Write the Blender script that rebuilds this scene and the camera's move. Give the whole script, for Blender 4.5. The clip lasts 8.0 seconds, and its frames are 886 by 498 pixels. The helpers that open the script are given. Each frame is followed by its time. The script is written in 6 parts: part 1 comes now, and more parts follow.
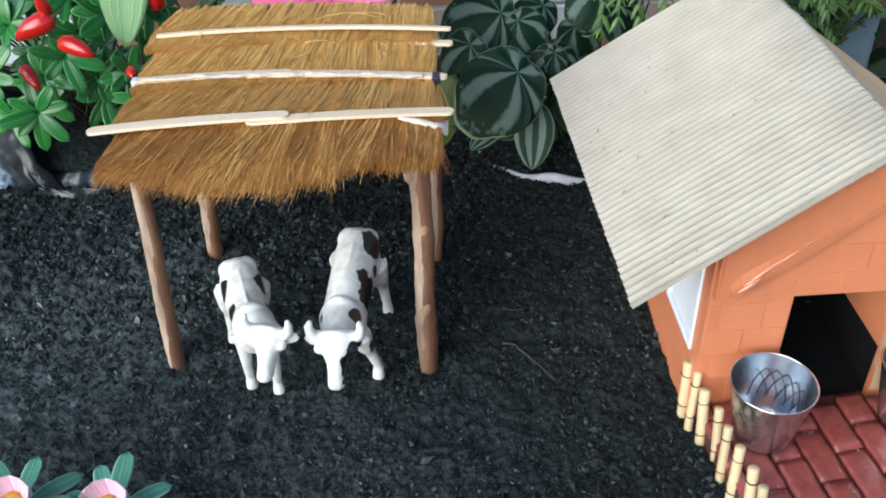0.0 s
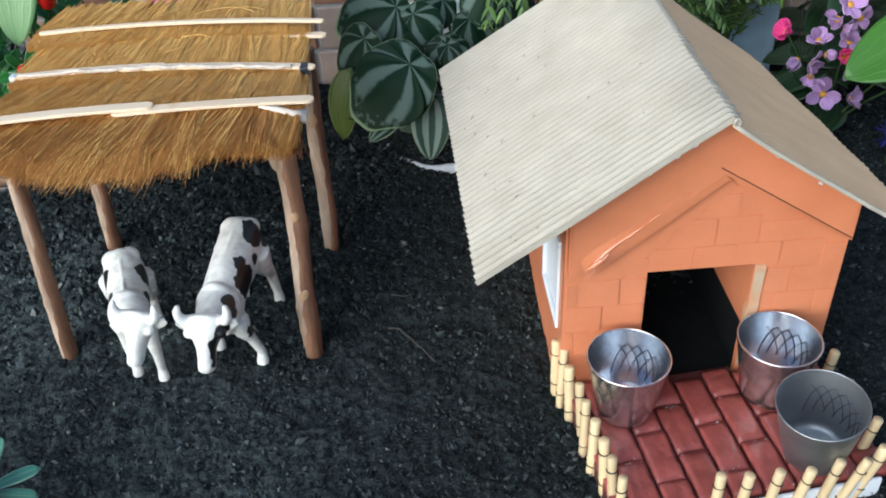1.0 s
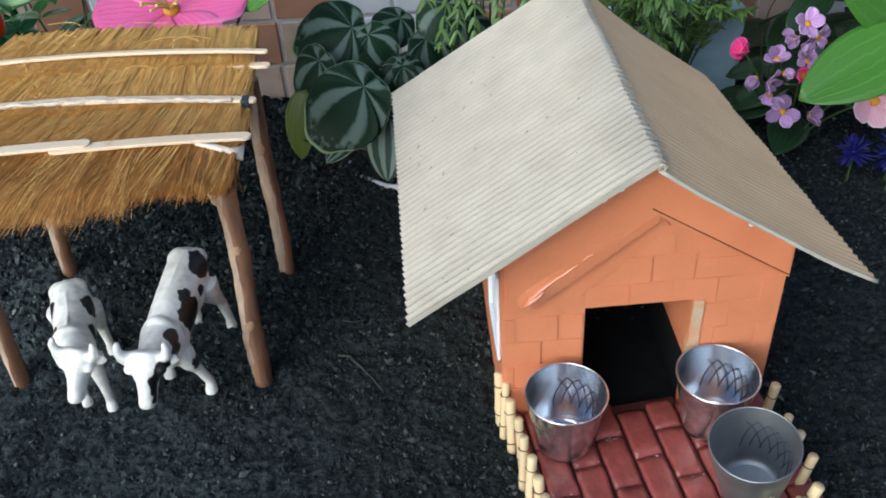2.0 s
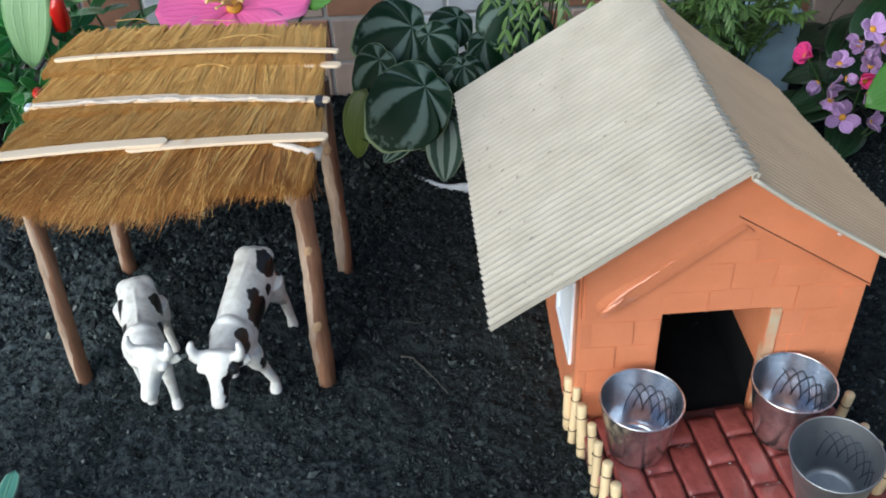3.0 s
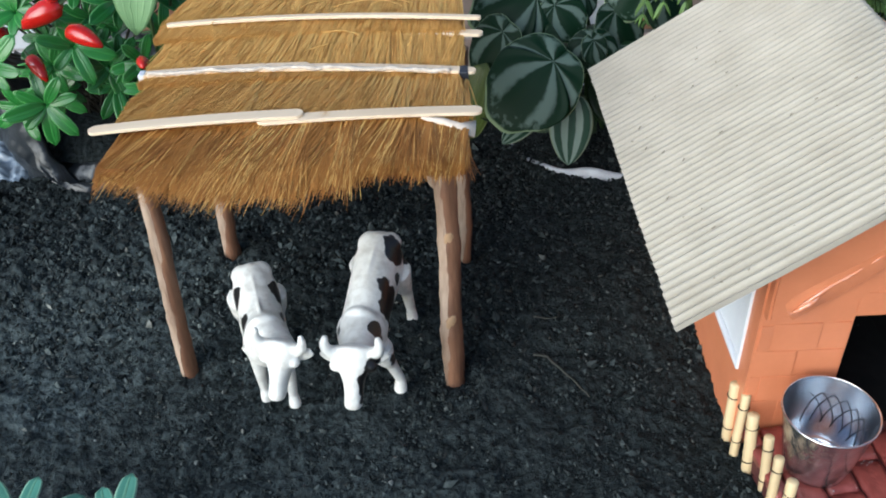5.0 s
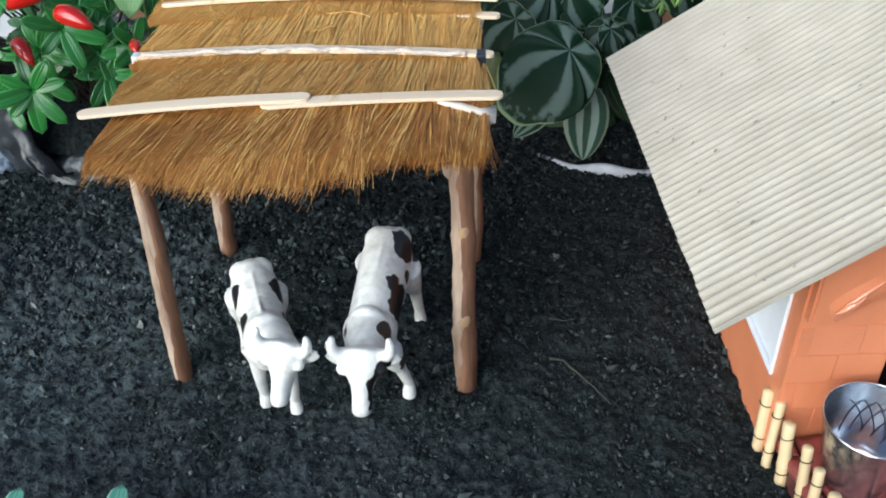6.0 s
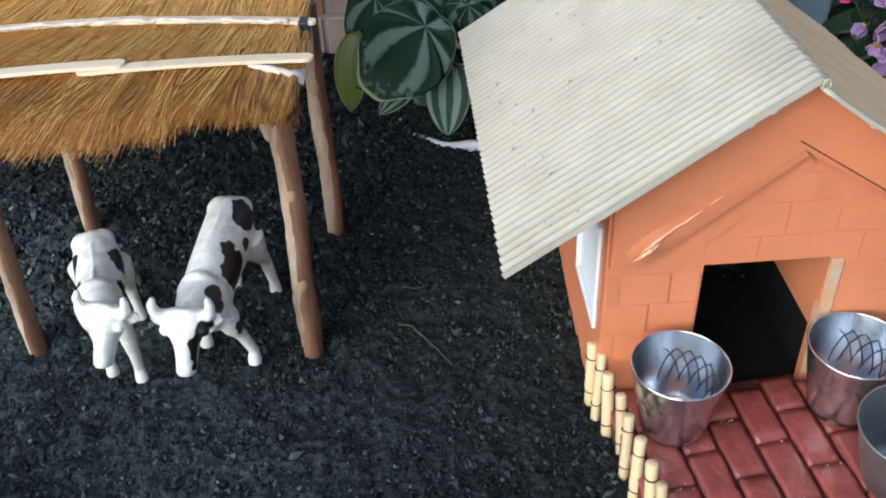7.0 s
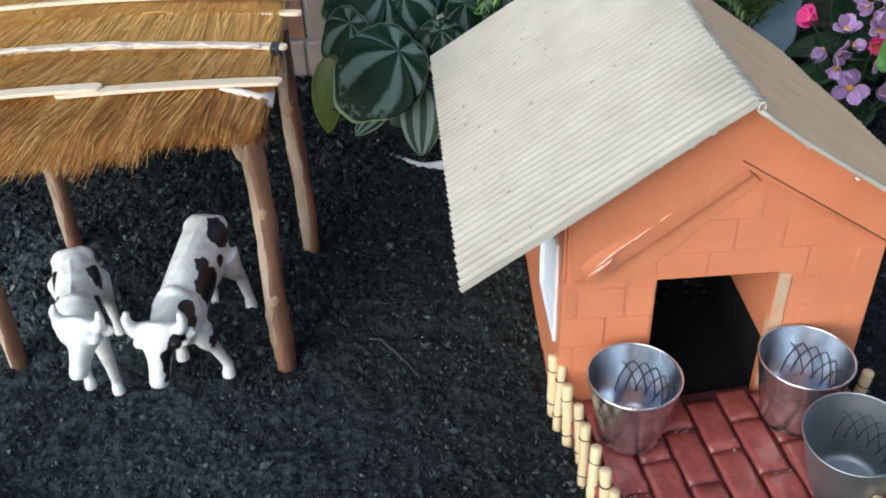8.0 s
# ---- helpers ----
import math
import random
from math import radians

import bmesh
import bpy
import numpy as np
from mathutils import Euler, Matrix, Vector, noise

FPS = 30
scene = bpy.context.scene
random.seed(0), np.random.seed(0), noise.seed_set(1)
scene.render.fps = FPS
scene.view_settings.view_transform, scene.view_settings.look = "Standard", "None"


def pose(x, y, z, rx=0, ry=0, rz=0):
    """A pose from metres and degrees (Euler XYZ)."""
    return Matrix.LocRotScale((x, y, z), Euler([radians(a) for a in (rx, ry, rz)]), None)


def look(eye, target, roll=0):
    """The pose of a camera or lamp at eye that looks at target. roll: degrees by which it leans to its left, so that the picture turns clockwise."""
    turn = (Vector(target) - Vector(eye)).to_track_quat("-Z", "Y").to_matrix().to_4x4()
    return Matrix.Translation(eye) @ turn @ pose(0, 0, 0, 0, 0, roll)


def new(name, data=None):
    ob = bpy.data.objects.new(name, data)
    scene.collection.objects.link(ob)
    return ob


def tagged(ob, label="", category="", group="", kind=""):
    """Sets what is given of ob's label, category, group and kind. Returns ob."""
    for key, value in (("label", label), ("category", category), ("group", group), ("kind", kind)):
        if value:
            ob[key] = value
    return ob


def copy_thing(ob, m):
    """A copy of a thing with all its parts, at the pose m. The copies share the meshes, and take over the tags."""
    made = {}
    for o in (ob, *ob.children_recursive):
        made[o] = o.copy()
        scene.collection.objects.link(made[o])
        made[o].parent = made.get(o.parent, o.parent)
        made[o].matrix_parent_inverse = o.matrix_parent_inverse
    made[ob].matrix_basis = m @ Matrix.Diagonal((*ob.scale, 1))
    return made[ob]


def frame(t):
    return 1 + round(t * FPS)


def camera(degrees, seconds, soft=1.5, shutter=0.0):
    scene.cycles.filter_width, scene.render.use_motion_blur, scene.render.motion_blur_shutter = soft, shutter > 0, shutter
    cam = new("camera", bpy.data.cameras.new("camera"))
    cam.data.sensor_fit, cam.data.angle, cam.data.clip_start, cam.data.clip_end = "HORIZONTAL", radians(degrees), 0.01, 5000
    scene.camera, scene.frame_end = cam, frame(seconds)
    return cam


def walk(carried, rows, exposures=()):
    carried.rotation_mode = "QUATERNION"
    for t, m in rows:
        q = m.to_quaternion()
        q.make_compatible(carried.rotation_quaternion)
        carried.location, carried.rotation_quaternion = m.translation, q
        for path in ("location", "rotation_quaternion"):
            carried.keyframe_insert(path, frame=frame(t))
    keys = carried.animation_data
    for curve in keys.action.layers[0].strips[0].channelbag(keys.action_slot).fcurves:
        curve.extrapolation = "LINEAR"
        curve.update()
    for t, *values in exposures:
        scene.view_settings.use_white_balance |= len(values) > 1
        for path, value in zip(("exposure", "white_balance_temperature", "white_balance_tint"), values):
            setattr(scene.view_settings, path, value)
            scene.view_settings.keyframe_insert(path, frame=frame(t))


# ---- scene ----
cam = camera(51.6, 8.0, soft=1.9)
PATH = [
    (0, (0.0178, 0.0914, 0.4064), (0.0000, 1.6796, -0.8091), -2.08),
    (0.5, (0.0515, 0.0752, 0.4077), (0.0393, 1.6662, -0.8041), -2.57),
    (1, (0.0917, 0.0724, 0.4016), (0.0755, 1.6684, -0.8037), -3.16),
    (1.2, (0.1170, 0.0730, 0.3987), (0.0652, 1.6706, -0.8035), -4.48),
    (2.3, (0.1308, 0.0937, 0.4294), (0.1023, 1.6603, -0.8136), -3.61),
    (2.5, (0.1278, 0.0940, 0.4297), (0.0694, 1.6654, -0.8061), -4.22),
    (3, (0.0926, 0.0942, 0.4268), (0.0463, 1.6609, -0.8155), -3.27),
    (3.5, (0.0661, 0.0894, 0.4164), (-0.0009, 1.6533, -0.8284), -3.26),
    (4, (0.0387, 0.0950, 0.3988), (-0.0184, 1.6735, -0.8280), -2.39),
    (4.5, (0.0403, 0.1153, 0.4004), (-0.0707, 1.6712, -0.8514), -3.39),
    (4.7, (0.0352, 0.1228, 0.3991), (-0.0740, 1.6749, -0.8575), -3.51),
    (5.8, (0.0018, 0.1516, 0.3842), (-0.0611, 1.7056, -0.8733), -2.61),
    (6, (0.0085, 0.1537, 0.3743), (-0.0646, 1.7147, -0.8739), -2.53),
    (6.5, (0.0509, 0.1383, 0.3546), (-0.0129, 1.7262, -0.8597), -3.20),
    (7, (0.0872, 0.1309, 0.3572), (0.0445, 1.7095, -0.8700), -3.13),
    (7.5, (0.0985, 0.1226, 0.3590), (0.0643, 1.7198, -0.8442), -2.95),
    (8, (0.1039, 0.1159, 0.3650), (0.0681, 1.7216, -0.8267), -3.01),
]
EXPOSURES = [(t, stops, 5600, 4) for t, stops in ((0.0, 0.40), (0.5, 0.39), (1.0, 0.36), (2.5, 0.18), (3.0, 0.19), (3.5, 0.22), (4.5, 0.26), (6.0, 0.36), (6.5, 0.38), (7.5, 0.31), (8.0, 0.31))]
walk(cam, [(t, look(eye, target, roll)) for t, eye, target, roll in PATH], EXPOSURES)

# ---- world, sun, exposure ----
world = bpy.data.worlds.new("world")
scene.world = world
world.use_nodes = True
wn = world.node_tree.nodes
sky = wn.new("ShaderNodeTexSky")
sky.sky_type = 'NISHITA'
sky.sun_disc = False
sky.sun_elevation = radians(25.5)
sky.sun_rotation = radians(-138)
sky.air_density, sky.dust_density = 1.0, 2.5
wn["Background"].inputs["Strength"].default_value = 0.122
world.node_tree.links.new(sky.outputs["Color"], wn["Background"].inputs["Color"])
sun = new("sun", bpy.data.lights.new("sun", "SUN"))
sun.data.energy, sun.data.angle, sun.data.color = 2.65, radians(66), (1.0, 0.985, 0.955)
sun.matrix_world = look((-1.12, -0.70, 0.86), (0.0, 0.55, 0.05))


# ---- materials ----
def links_of(m):
    m.use_nodes = True
    return m.node_tree.nodes, m.node_tree.links


def surface(name, c1, c2=None, rough=0.6, metal=0.0, scale=60.0, fine=600.0, bump=0.15, dist=0.0008, vary=0.0, coat=0.0,
            stretch=(1, 1, 1), spec=0.5, sheen=0.0, through_light=0.0, gain=1.6):
    """Two scales of colour variation, fine relief, and a shift of brightness from object to object."""
    m = bpy.data.materials.new(name)
    n, l = links_of(m)
    b = n["Principled BSDF"]
    b.inputs["Roughness"].default_value = rough
    b.inputs["Metallic"].default_value = metal
    b.inputs["Coat Weight"].default_value = coat
    b.inputs["Specular IOR Level"].default_value = spec
    b.inputs["Sheen Weight"].default_value = sheen
    if through_light:
        b.inputs["Transmission Weight"].default_value = 0.0
        b.inputs["Subsurface Weight"].default_value = through_light
        b.inputs["Subsurface Radius"].default_value = (0.002, 0.002, 0.001)
    tc = n.new("ShaderNodeTexCoord")
    mp = n.new("ShaderNodeMapping")
    mp.inputs["Scale"].default_value = stretch
    l.new(tc.outputs["Object"], mp.inputs["Vector"])
    big = n.new("ShaderNodeTexNoise")
    big.inputs["Scale"].default_value = scale
    big.inputs["Detail"].default_value = 6
    small = n.new("ShaderNodeTexNoise")
    small.inputs["Scale"].default_value = fine
    small.inputs["Detail"].default_value = 3
    for t in (big, small):
        l.new(mp.outputs["Vector"], t.inputs["Vector"])
    both = n.new("ShaderNodeMath")
    both.operation = 'MULTIPLY_ADD'
    l.new(small.outputs["Fac"], both.inputs[0])
    both.inputs[1].default_value = 0.4
    half = n.new("ShaderNodeMath")
    half.operation = 'MULTIPLY_ADD'
    l.new(big.outputs["Fac"], half.inputs[0])
    half.inputs[1].default_value, half.inputs[2].default_value = gain, 0.3 - gain / 2
    l.new(half.outputs[0], both.inputs[2])
    mix = n.new("ShaderNodeMix")
    mix.data_type = 'RGBA'
    c2 = c2 or tuple(v * 0.7 for v in c1)
    mix.inputs[6].default_value = (*c1, 1)
    mix.inputs[7].default_value = (*c2, 1)
    l.new(both.outputs[0], mix.inputs[0])
    out = mix.outputs[2]
    if vary:
        info = n.new("ShaderNodeObjectInfo")
        hs = n.new("ShaderNodeHueSaturation")
        mr = n.new("ShaderNodeMapRange")
        mr.inputs[3].default_value, mr.inputs[4].default_value = 1 - vary, 1 + vary
        l.new(info.outputs["Random"], mr.inputs[0])
        l.new(mr.outputs[0], hs.inputs["Value"])
        l.new(out, hs.inputs["Color"])
        out = hs.outputs["Color"]
    l.new(out, b.inputs["Base Color"])
    if bump:
        bp = n.new("ShaderNodeBump")
        bp.inputs["Strength"].default_value = bump
        bp.inputs["Distance"].default_value = dist
        l.new(both.outputs[0], bp.inputs["Height"])
        l.new(bp.outputs["Normal"], b.inputs["Normal"])
    return m


def leaf_material(name, body, vein, edge=None, rough=0.4, veins=7.0, vein_width=0.25, vary=0.15, noise_amount=0.25, edge_from=0.8, spec=0.5, fade=0.0, round_leaf=False):
    """A leaf: veins run from the stalk to the tip (UV x across, y along), with a paler rim."""
    m = bpy.data.materials.new(name)
    n, l = links_of(m)
    b = n["Principled BSDF"]
    b.inputs["Roughness"].default_value = rough
    b.inputs["Specular IOR Level"].default_value = spec
    uv = n.new("ShaderNodeUVMap")
    uv.uv_map = "leaf"
    sep = n.new("ShaderNodeSeparateXYZ")
    l.new(uv.outputs["UV"], sep.inputs[0])
    tc = n.new("ShaderNodeTexCoord")
    ns = n.new("ShaderNodeTexNoise")
    ns.inputs["Scale"].default_value, ns.inputs["Detail"].default_value = 160, 5
    l.new(tc.outputs["Object"], ns.inputs["Vector"])
    wob = n.new("ShaderNodeMath")
    wob.operation = 'MULTIPLY_ADD'
    l.new(ns.outputs["Fac"], wob.inputs[0])
    wob.inputs[1].default_value = noise_amount
    l.new(sep.outputs["X"], wob.inputs[2])
    wave = n.new("ShaderNodeMath")
    wave.operation = 'MULTIPLY'
    wave.inputs[1].default_value = veins * math.pi
    l.new(wob.outputs[0], wave.inputs[0])
    cs = n.new("ShaderNodeMath")
    cs.operation = 'COSINE'
    l.new(wave.outputs[0], cs.inputs[0])
    mr = n.new("ShaderNodeMapRange")
    mr.interpolation_type = 'SMOOTHSTEP'
    mr.inputs[1].default_value, mr.inputs[2].default_value = 1 - 2 * vein_width - 0.35, 1 - 2 * vein_width + 0.35
    l.new(cs.outputs[0], mr.inputs[0])
    mix = n.new("ShaderNodeMix")
    mix.data_type = 'RGBA'
    mix.inputs[6].default_value, mix.inputs[7].default_value = (*body, 1), (*vein, 1)
    stripe = mr.outputs[0]
    if fade:
        end = n.new("ShaderNodeMapRange")
        end.inputs[1].default_value, end.inputs[2].default_value = fade, fade + 0.12
        jag = n.new("ShaderNodeMath")
        jag.operation = 'MULTIPLY_ADD'
        l.new(ns.outputs["Fac"], jag.inputs[0])
        jag.inputs[1].default_value = 0.5
        l.new(sep.outputs["Y"], jag.inputs[2])
        l.new(jag.outputs[0], end.inputs[0])
        top = n.new("ShaderNodeMath")
        top.operation = 'MAXIMUM'
        l.new(end.outputs[0], top.inputs[0])
        l.new(stripe, top.inputs[1])
        # torn silver flecks between the stripes' ends and the rim
        fleck = n.new("ShaderNodeTexNoise")
        fleck.inputs["Scale"].default_value, fleck.inputs["Detail"].default_value = 230, 2
        l.new(tc.outputs["Object"], fleck.inputs["Vector"])
        torn = n.new("ShaderNodeMapRange")
        torn.inputs[1].default_value, torn.inputs[2].default_value = 0.54, 0.62
        torn.inputs[3].default_value, torn.inputs[4].default_value = 1.0, 0.45
        l.new(fleck.outputs["Fac"], torn.inputs[0])
        low = n.new("ShaderNodeMath")
        low.operation = 'MULTIPLY'
        l.new(top.outputs[0], low.inputs[0])
        ring = n.new("ShaderNodeMix")
        ring.data_type = 'FLOAT'
        l.new(end.outputs[0], ring.inputs[0])
        ring.inputs[2].default_value = 1.0
        l.new(torn.outputs[0], ring.inputs[3])
        l.new(ring.outputs[0], low.inputs[1])
        stripe = low.outputs[0]
    l.new(stripe, mix.inputs[0])
    out = mix.outputs[2]
    if edge:
        ab = n.new("ShaderNodeMath")
        ab.operation = 'ABSOLUTE'
        l.new(sep.outputs["Y" if round_leaf else "X"], ab.inputs[0])
        er = n.new("ShaderNodeMapRange")
        er.inputs[1].default_value, er.inputs[2].default_value = edge_from, edge_from + 0.025 if round_leaf else edge_from * 0.2 + 0.81
        l.new(ab.outputs[0], er.inputs[0])
        mix2 = n.new("ShaderNodeMix")
        mix2.data_type = 'RGBA'
        mix2.inputs[7].default_value = (*edge, 1)
        l.new(er.outputs[0], mix2.inputs[0])
        l.new(out, mix2.inputs[6])
        out = mix2.outputs[2]
    info = n.new("ShaderNodeObjectInfo")
    hs = n.new("ShaderNodeHueSaturation")
    v = n.new("ShaderNodeMapRange")
    v.inputs[3].default_value, v.inputs[4].default_value = 1 - vary, 1 + vary
    l.new(info.outputs["Random"], v.inputs[0])
    l.new(v.outputs[0], hs.inputs["Value"])
    l.new(out, hs.inputs["Color"])
    l.new(hs.outputs["Color"], b.inputs["Base Color"])
    bp = n.new("ShaderNodeBump")
    bp.inputs["Strength"].default_value, bp.inputs["Distance"].default_value = 0.35, 0.0008
    l.new(mr.outputs[0], bp.inputs["Height"])
    l.new(bp.outputs["Normal"], b.inputs["Normal"])
    return m


SOIL = surface("soil", (0.0018, 0.0024, 0.0025), (0.036, 0.0445, 0.0455), rough=0.85, scale=260, fine=1300, bump=1.0, dist=0.0022, spec=0.12)


def crumb_material():
    """Grains of soil: most of them black, a few grey or pale, each with its own shade."""
    m = surface("soil_crumb", (0.6, 0.6, 0.6), (1.0, 1.0, 1.0), rough=0.6, scale=420, fine=1500, bump=0.5, dist=0.0006, spec=0.18)
    n, l = links_of(m)
    b = n["Principled BSDF"]
    geo = n.new("ShaderNodeNewGeometry")
    ramp = n.new("ShaderNodeValToRGB")
    stops = ((0.0, (0.005, 0.0066, 0.0072)), (0.62, (0.0265, 0.034, 0.0348)), (0.86, (0.050, 0.062, 0.062)), (0.965, (0.078, 0.092, 0.090)), (1.0, (0.145, 0.15, 0.135)))
    while len(ramp.color_ramp.elements) < len(stops):
        ramp.color_ramp.elements.new(0.5)
    for e, (p, c) in zip(ramp.color_ramp.elements, stops):
        e.position, e.color = p, (*c, 1)
    l.new(geo.outputs["Random Per Island"], ramp.inputs["Fac"])
    mul = n.new("ShaderNodeMix")
    mul.data_type, mul.blend_type = 'RGBA', 'MULTIPLY'
    mul.inputs[0].default_value = 1.0
    l.new(ramp.outputs["Color"], mul.inputs[6])
    l.new(b.inputs["Base Color"].links[0].from_socket, mul.inputs[7])
    l.new(mul.outputs[2], b.inputs["Base Color"])
    return m


CRUMB = crumb_material()


def pale_patch(m, x, y, near, far, gain):
    """Paler soil in a patch of uneven outline."""
    n, l = links_of(m)
    tc = n.new("ShaderNodeTexCoord")
    ns = n.new("ShaderNodeTexNoise")
    ns.inputs["Scale"].default_value, ns.inputs["Detail"].default_value = 14, 4
    l.new(tc.outputs["Object"], ns.inputs["Vector"])
    d = n.new("ShaderNodeVectorMath")
    d.operation = 'DISTANCE'
    l.new(tc.outputs["Object"], d.inputs[0])
    d.inputs[1].default_value = (x, y, 0)
    wob = n.new("ShaderNodeMath")
    wob.operation = 'MULTIPLY_ADD'
    l.new(ns.outputs["Fac"], wob.inputs[0])
    wob.inputs[1].default_value = 0.2
    l.new(d.outputs["Value"], wob.inputs[2])
    mr = n.new("ShaderNodeMapRange")
    mr.interpolation_type = 'SMOOTHSTEP'
    mr.inputs[1].default_value, mr.inputs[2].default_value = near + 0.1, far + 0.1
    mr.inputs[3].default_value, mr.inputs[4].default_value = gain, 1.0
    l.new(wob.outputs[0], mr.inputs[0])
    b = n["Principled BSDF"]
    hs = n.new("ShaderNodeHueSaturation")
    l.new(mr.outputs[0], hs.inputs["Value"])
    l.new(b.inputs["Base Color"].links[0].from_socket, hs.inputs["Color"])
    l.new(hs.outputs["Color"], b.inputs["Base Color"])


pale_patch(SOIL, -0.15, 0.37, 0.10, 0.29, 2.2)
pale_patch(CRUMB, -0.15, 0.37, 0.10, 0.29, 1.3)
# this patch also puts a washed-out haze into the soil's colour
pale_patch(SOIL, -0.27, 0.56, 0.05, 0.15, 2.0)
pale_patch(CRUMB, -0.27, 0.56, 0.05, 0.15, 1.45)
pale_patch(CRUMB, -0.09, 0.585, 0.03, 0.11, 1.6)
PEBBLE = surface("pebble", (0.24, 0.25, 0.235), (0.13, 0.145, 0.13), rough=0.7, scale=200)
ORANGE = surface("orange_paint", (0.67, 0.245, 0.118), (0.57, 0.20, 0.092), rough=0.42, scale=45, fine=350, bump=0.3, dist=0.0008, coat=0.12)
ORANGEGLOSS = surface("glossy_orange_paint", (0.67, 0.245, 0.118), (0.57, 0.20, 0.092), rough=0.22, scale=70, fine=350, bump=0.5, dist=0.0012, coat=0.6)
WETPAINT = surface("thick_gloss_paint", (0.67, 0.245, 0.118), (0.60, 0.21, 0.10), rough=0.10, scale=70, fine=300, bump=0.2, dist=0.0006, coat=1.0, spec=0.8)
JOINT = surface("dark_joint", (0.16, 0.05, 0.02), (0.09, 0.03, 0.015), rough=0.8, scale=200)
FILLER = surface("bare_filler", (0.50, 0.40, 0.27), (0.58, 0.24, 0.11), rough=0.75, scale=90, bump=0.4, stretch=(1, 1, 0.5), gain=3.0)
KRAFT = surface("kraft_card", (0.86, 0.575, 0.335), (0.74, 0.475, 0.265), rough=0.8, scale=35, fine=500, bump=0.2, dist=0.0004)
CARD = surface("corrugated_card", (0.510, 0.465, 0.387), (0.390, 0.347, 0.278), rough=0.85, scale=45, fine=900, bump=0.55, dist=0.0006)
TORN = surface("torn_card", (0.66, 0.54, 0.39), (0.50, 0.40, 0.28), rough=0.9, scale=120, fine=700, bump=0.3)
FLECK = surface("card_fleck", (0.28, 0.25, 0.19), rough=0.9)
# near-black colour that paints the shade inside the house
MATBLACK = surface("doorway_shade", (0.006, 0.0065, 0.007), (0.012, 0.012, 0.013), rough=0.9, scale=120, spec=0.1)
WHITE = surface("white_paint", (0.75, 0.78, 0.82), (0.66, 0.69, 0.74), rough=0.5, scale=60)
BRICKRED = surface("red_clay", (0.385, 0.096, 0.080), (0.175, 0.037, 0.032), rough=0.40, scale=90, fine=420, bump=0.5, dist=0.0014, vary=0.14, coat=0.12)
MORTAR = surface("dark_grout", (0.115, 0.030, 0.028), (0.055, 0.018, 0.017), rough=0.6, scale=200)
CHIP = surface("crumb_and_glint", (0.5, 0.42, 0.42), rough=0.8)
BAMBOO = surface("bamboo", (0.70, 0.56, 0.34), (0.54, 0.39, 0.20), rough=0.5, scale=90, fine=700, bump=0.2, stretch=(1, 1, 0.2), vary=0.12)
TIE = surface("dark_tie", (0.06, 0.035, 0.02), rough=0.6)
STEEL = surface("polished_steel", (0.74, 0.73, 0.74), (0.46, 0.45, 0.47), rough=0.17, metal=0.95, scale=170, fine=520, bump=0.22, dist=0.0012, gain=2.6)
SOFTSTEEL = surface("brushed_steel", (0.84, 0.87, 0.90), (0.70, 0.74, 0.79), rough=0.23, metal=1.0, scale=70, fine=300, bump=0.10, dist=0.0008, gain=2.2)
RIMSTEEL = surface("bright_steel_rim", (0.92, 0.93, 0.94), (0.80, 0.81, 0.84), rough=0.2, metal=1.0, scale=200, fine=700, bump=0.1)
DULLSTEEL = surface("dull_steel", (0.46, 0.48, 0.50), (0.30, 0.32, 0.34), rough=0.5, metal=1.0, scale=60, fine=300, bump=0.1, dist=0.0005)
NETDARK = surface("dark_net", (0.03, 0.035, 0.05), (0.05, 0.055, 0.07), rough=0.5, scale=300)
BARK = surface("peeled_twig", (0.52, 0.395, 0.295), (0.23, 0.145, 0.095), rough=0.65, scale=85, fine=500, bump=0.9, dist=0.0018, stretch=(1, 1, 0.2), gain=2.8)
# bark tone that also paints the posts' shaded side
BARKSHADE = surface("bark_shade_side", (0.31, 0.155, 0.085), (0.085, 0.038, 0.021), rough=0.6, scale=90, fine=500, bump=0.8, dist=0.001, stretch=(1, 1, 0.12), gain=2.4)
KNOT = surface("cut_knot", (0.48, 0.32, 0.19), (0.3, 0.18, 0.09), rough=0.8)
STRAW = surface("coir_fibre", (0.74, 0.42, 0.115), (0.52, 0.245, 0.050), rough=0.6, scale=70, fine=500, bump=0.0)
STRAWLIGHT = surface("pale_fibre", (0.83, 0.53, 0.165), (0.68, 0.40, 0.105), rough=0.6, scale=70)
STRAWMID = surface("shaded_brown_fibre", (0.52, 0.235, 0.048), (0.29, 0.112, 0.020), rough=0.6, scale=70, fine=500, bump=0.0)
STRAWSHADE = surface("shaded_rust_fibre", (0.34, 0.130, 0.027), (0.17, 0.060, 0.012), rough=0.65, scale=90, fine=500, bump=0.0)
STRAWBED = surface("fibre_bed", (0.60, 0.32, 0.08), (0.42, 0.195, 0.042), rough=0.9, scale=200, fine=1200, bump=0.8, dist=0.0015, stretch=(3, 0.4, 1))
STICK = surface("pale_wood", (0.88, 0.72, 0.53), (0.76, 0.57, 0.38), rough=0.6, scale=70, fine=600, bump=0.15, stretch=(0.15, 1, 1))
THREAD = surface("white_thread", (0.72, 0.64, 0.55), (0.5, 0.42, 0.34), rough=0.8, scale=300)
CREAM = surface("cream_tape", (0.82, 0.70, 0.58), (0.66, 0.54, 0.43), rough=0.6, scale=250)
TAPE = surface("dark_tape", (0.03, 0.035, 0.05), rough=0.45)
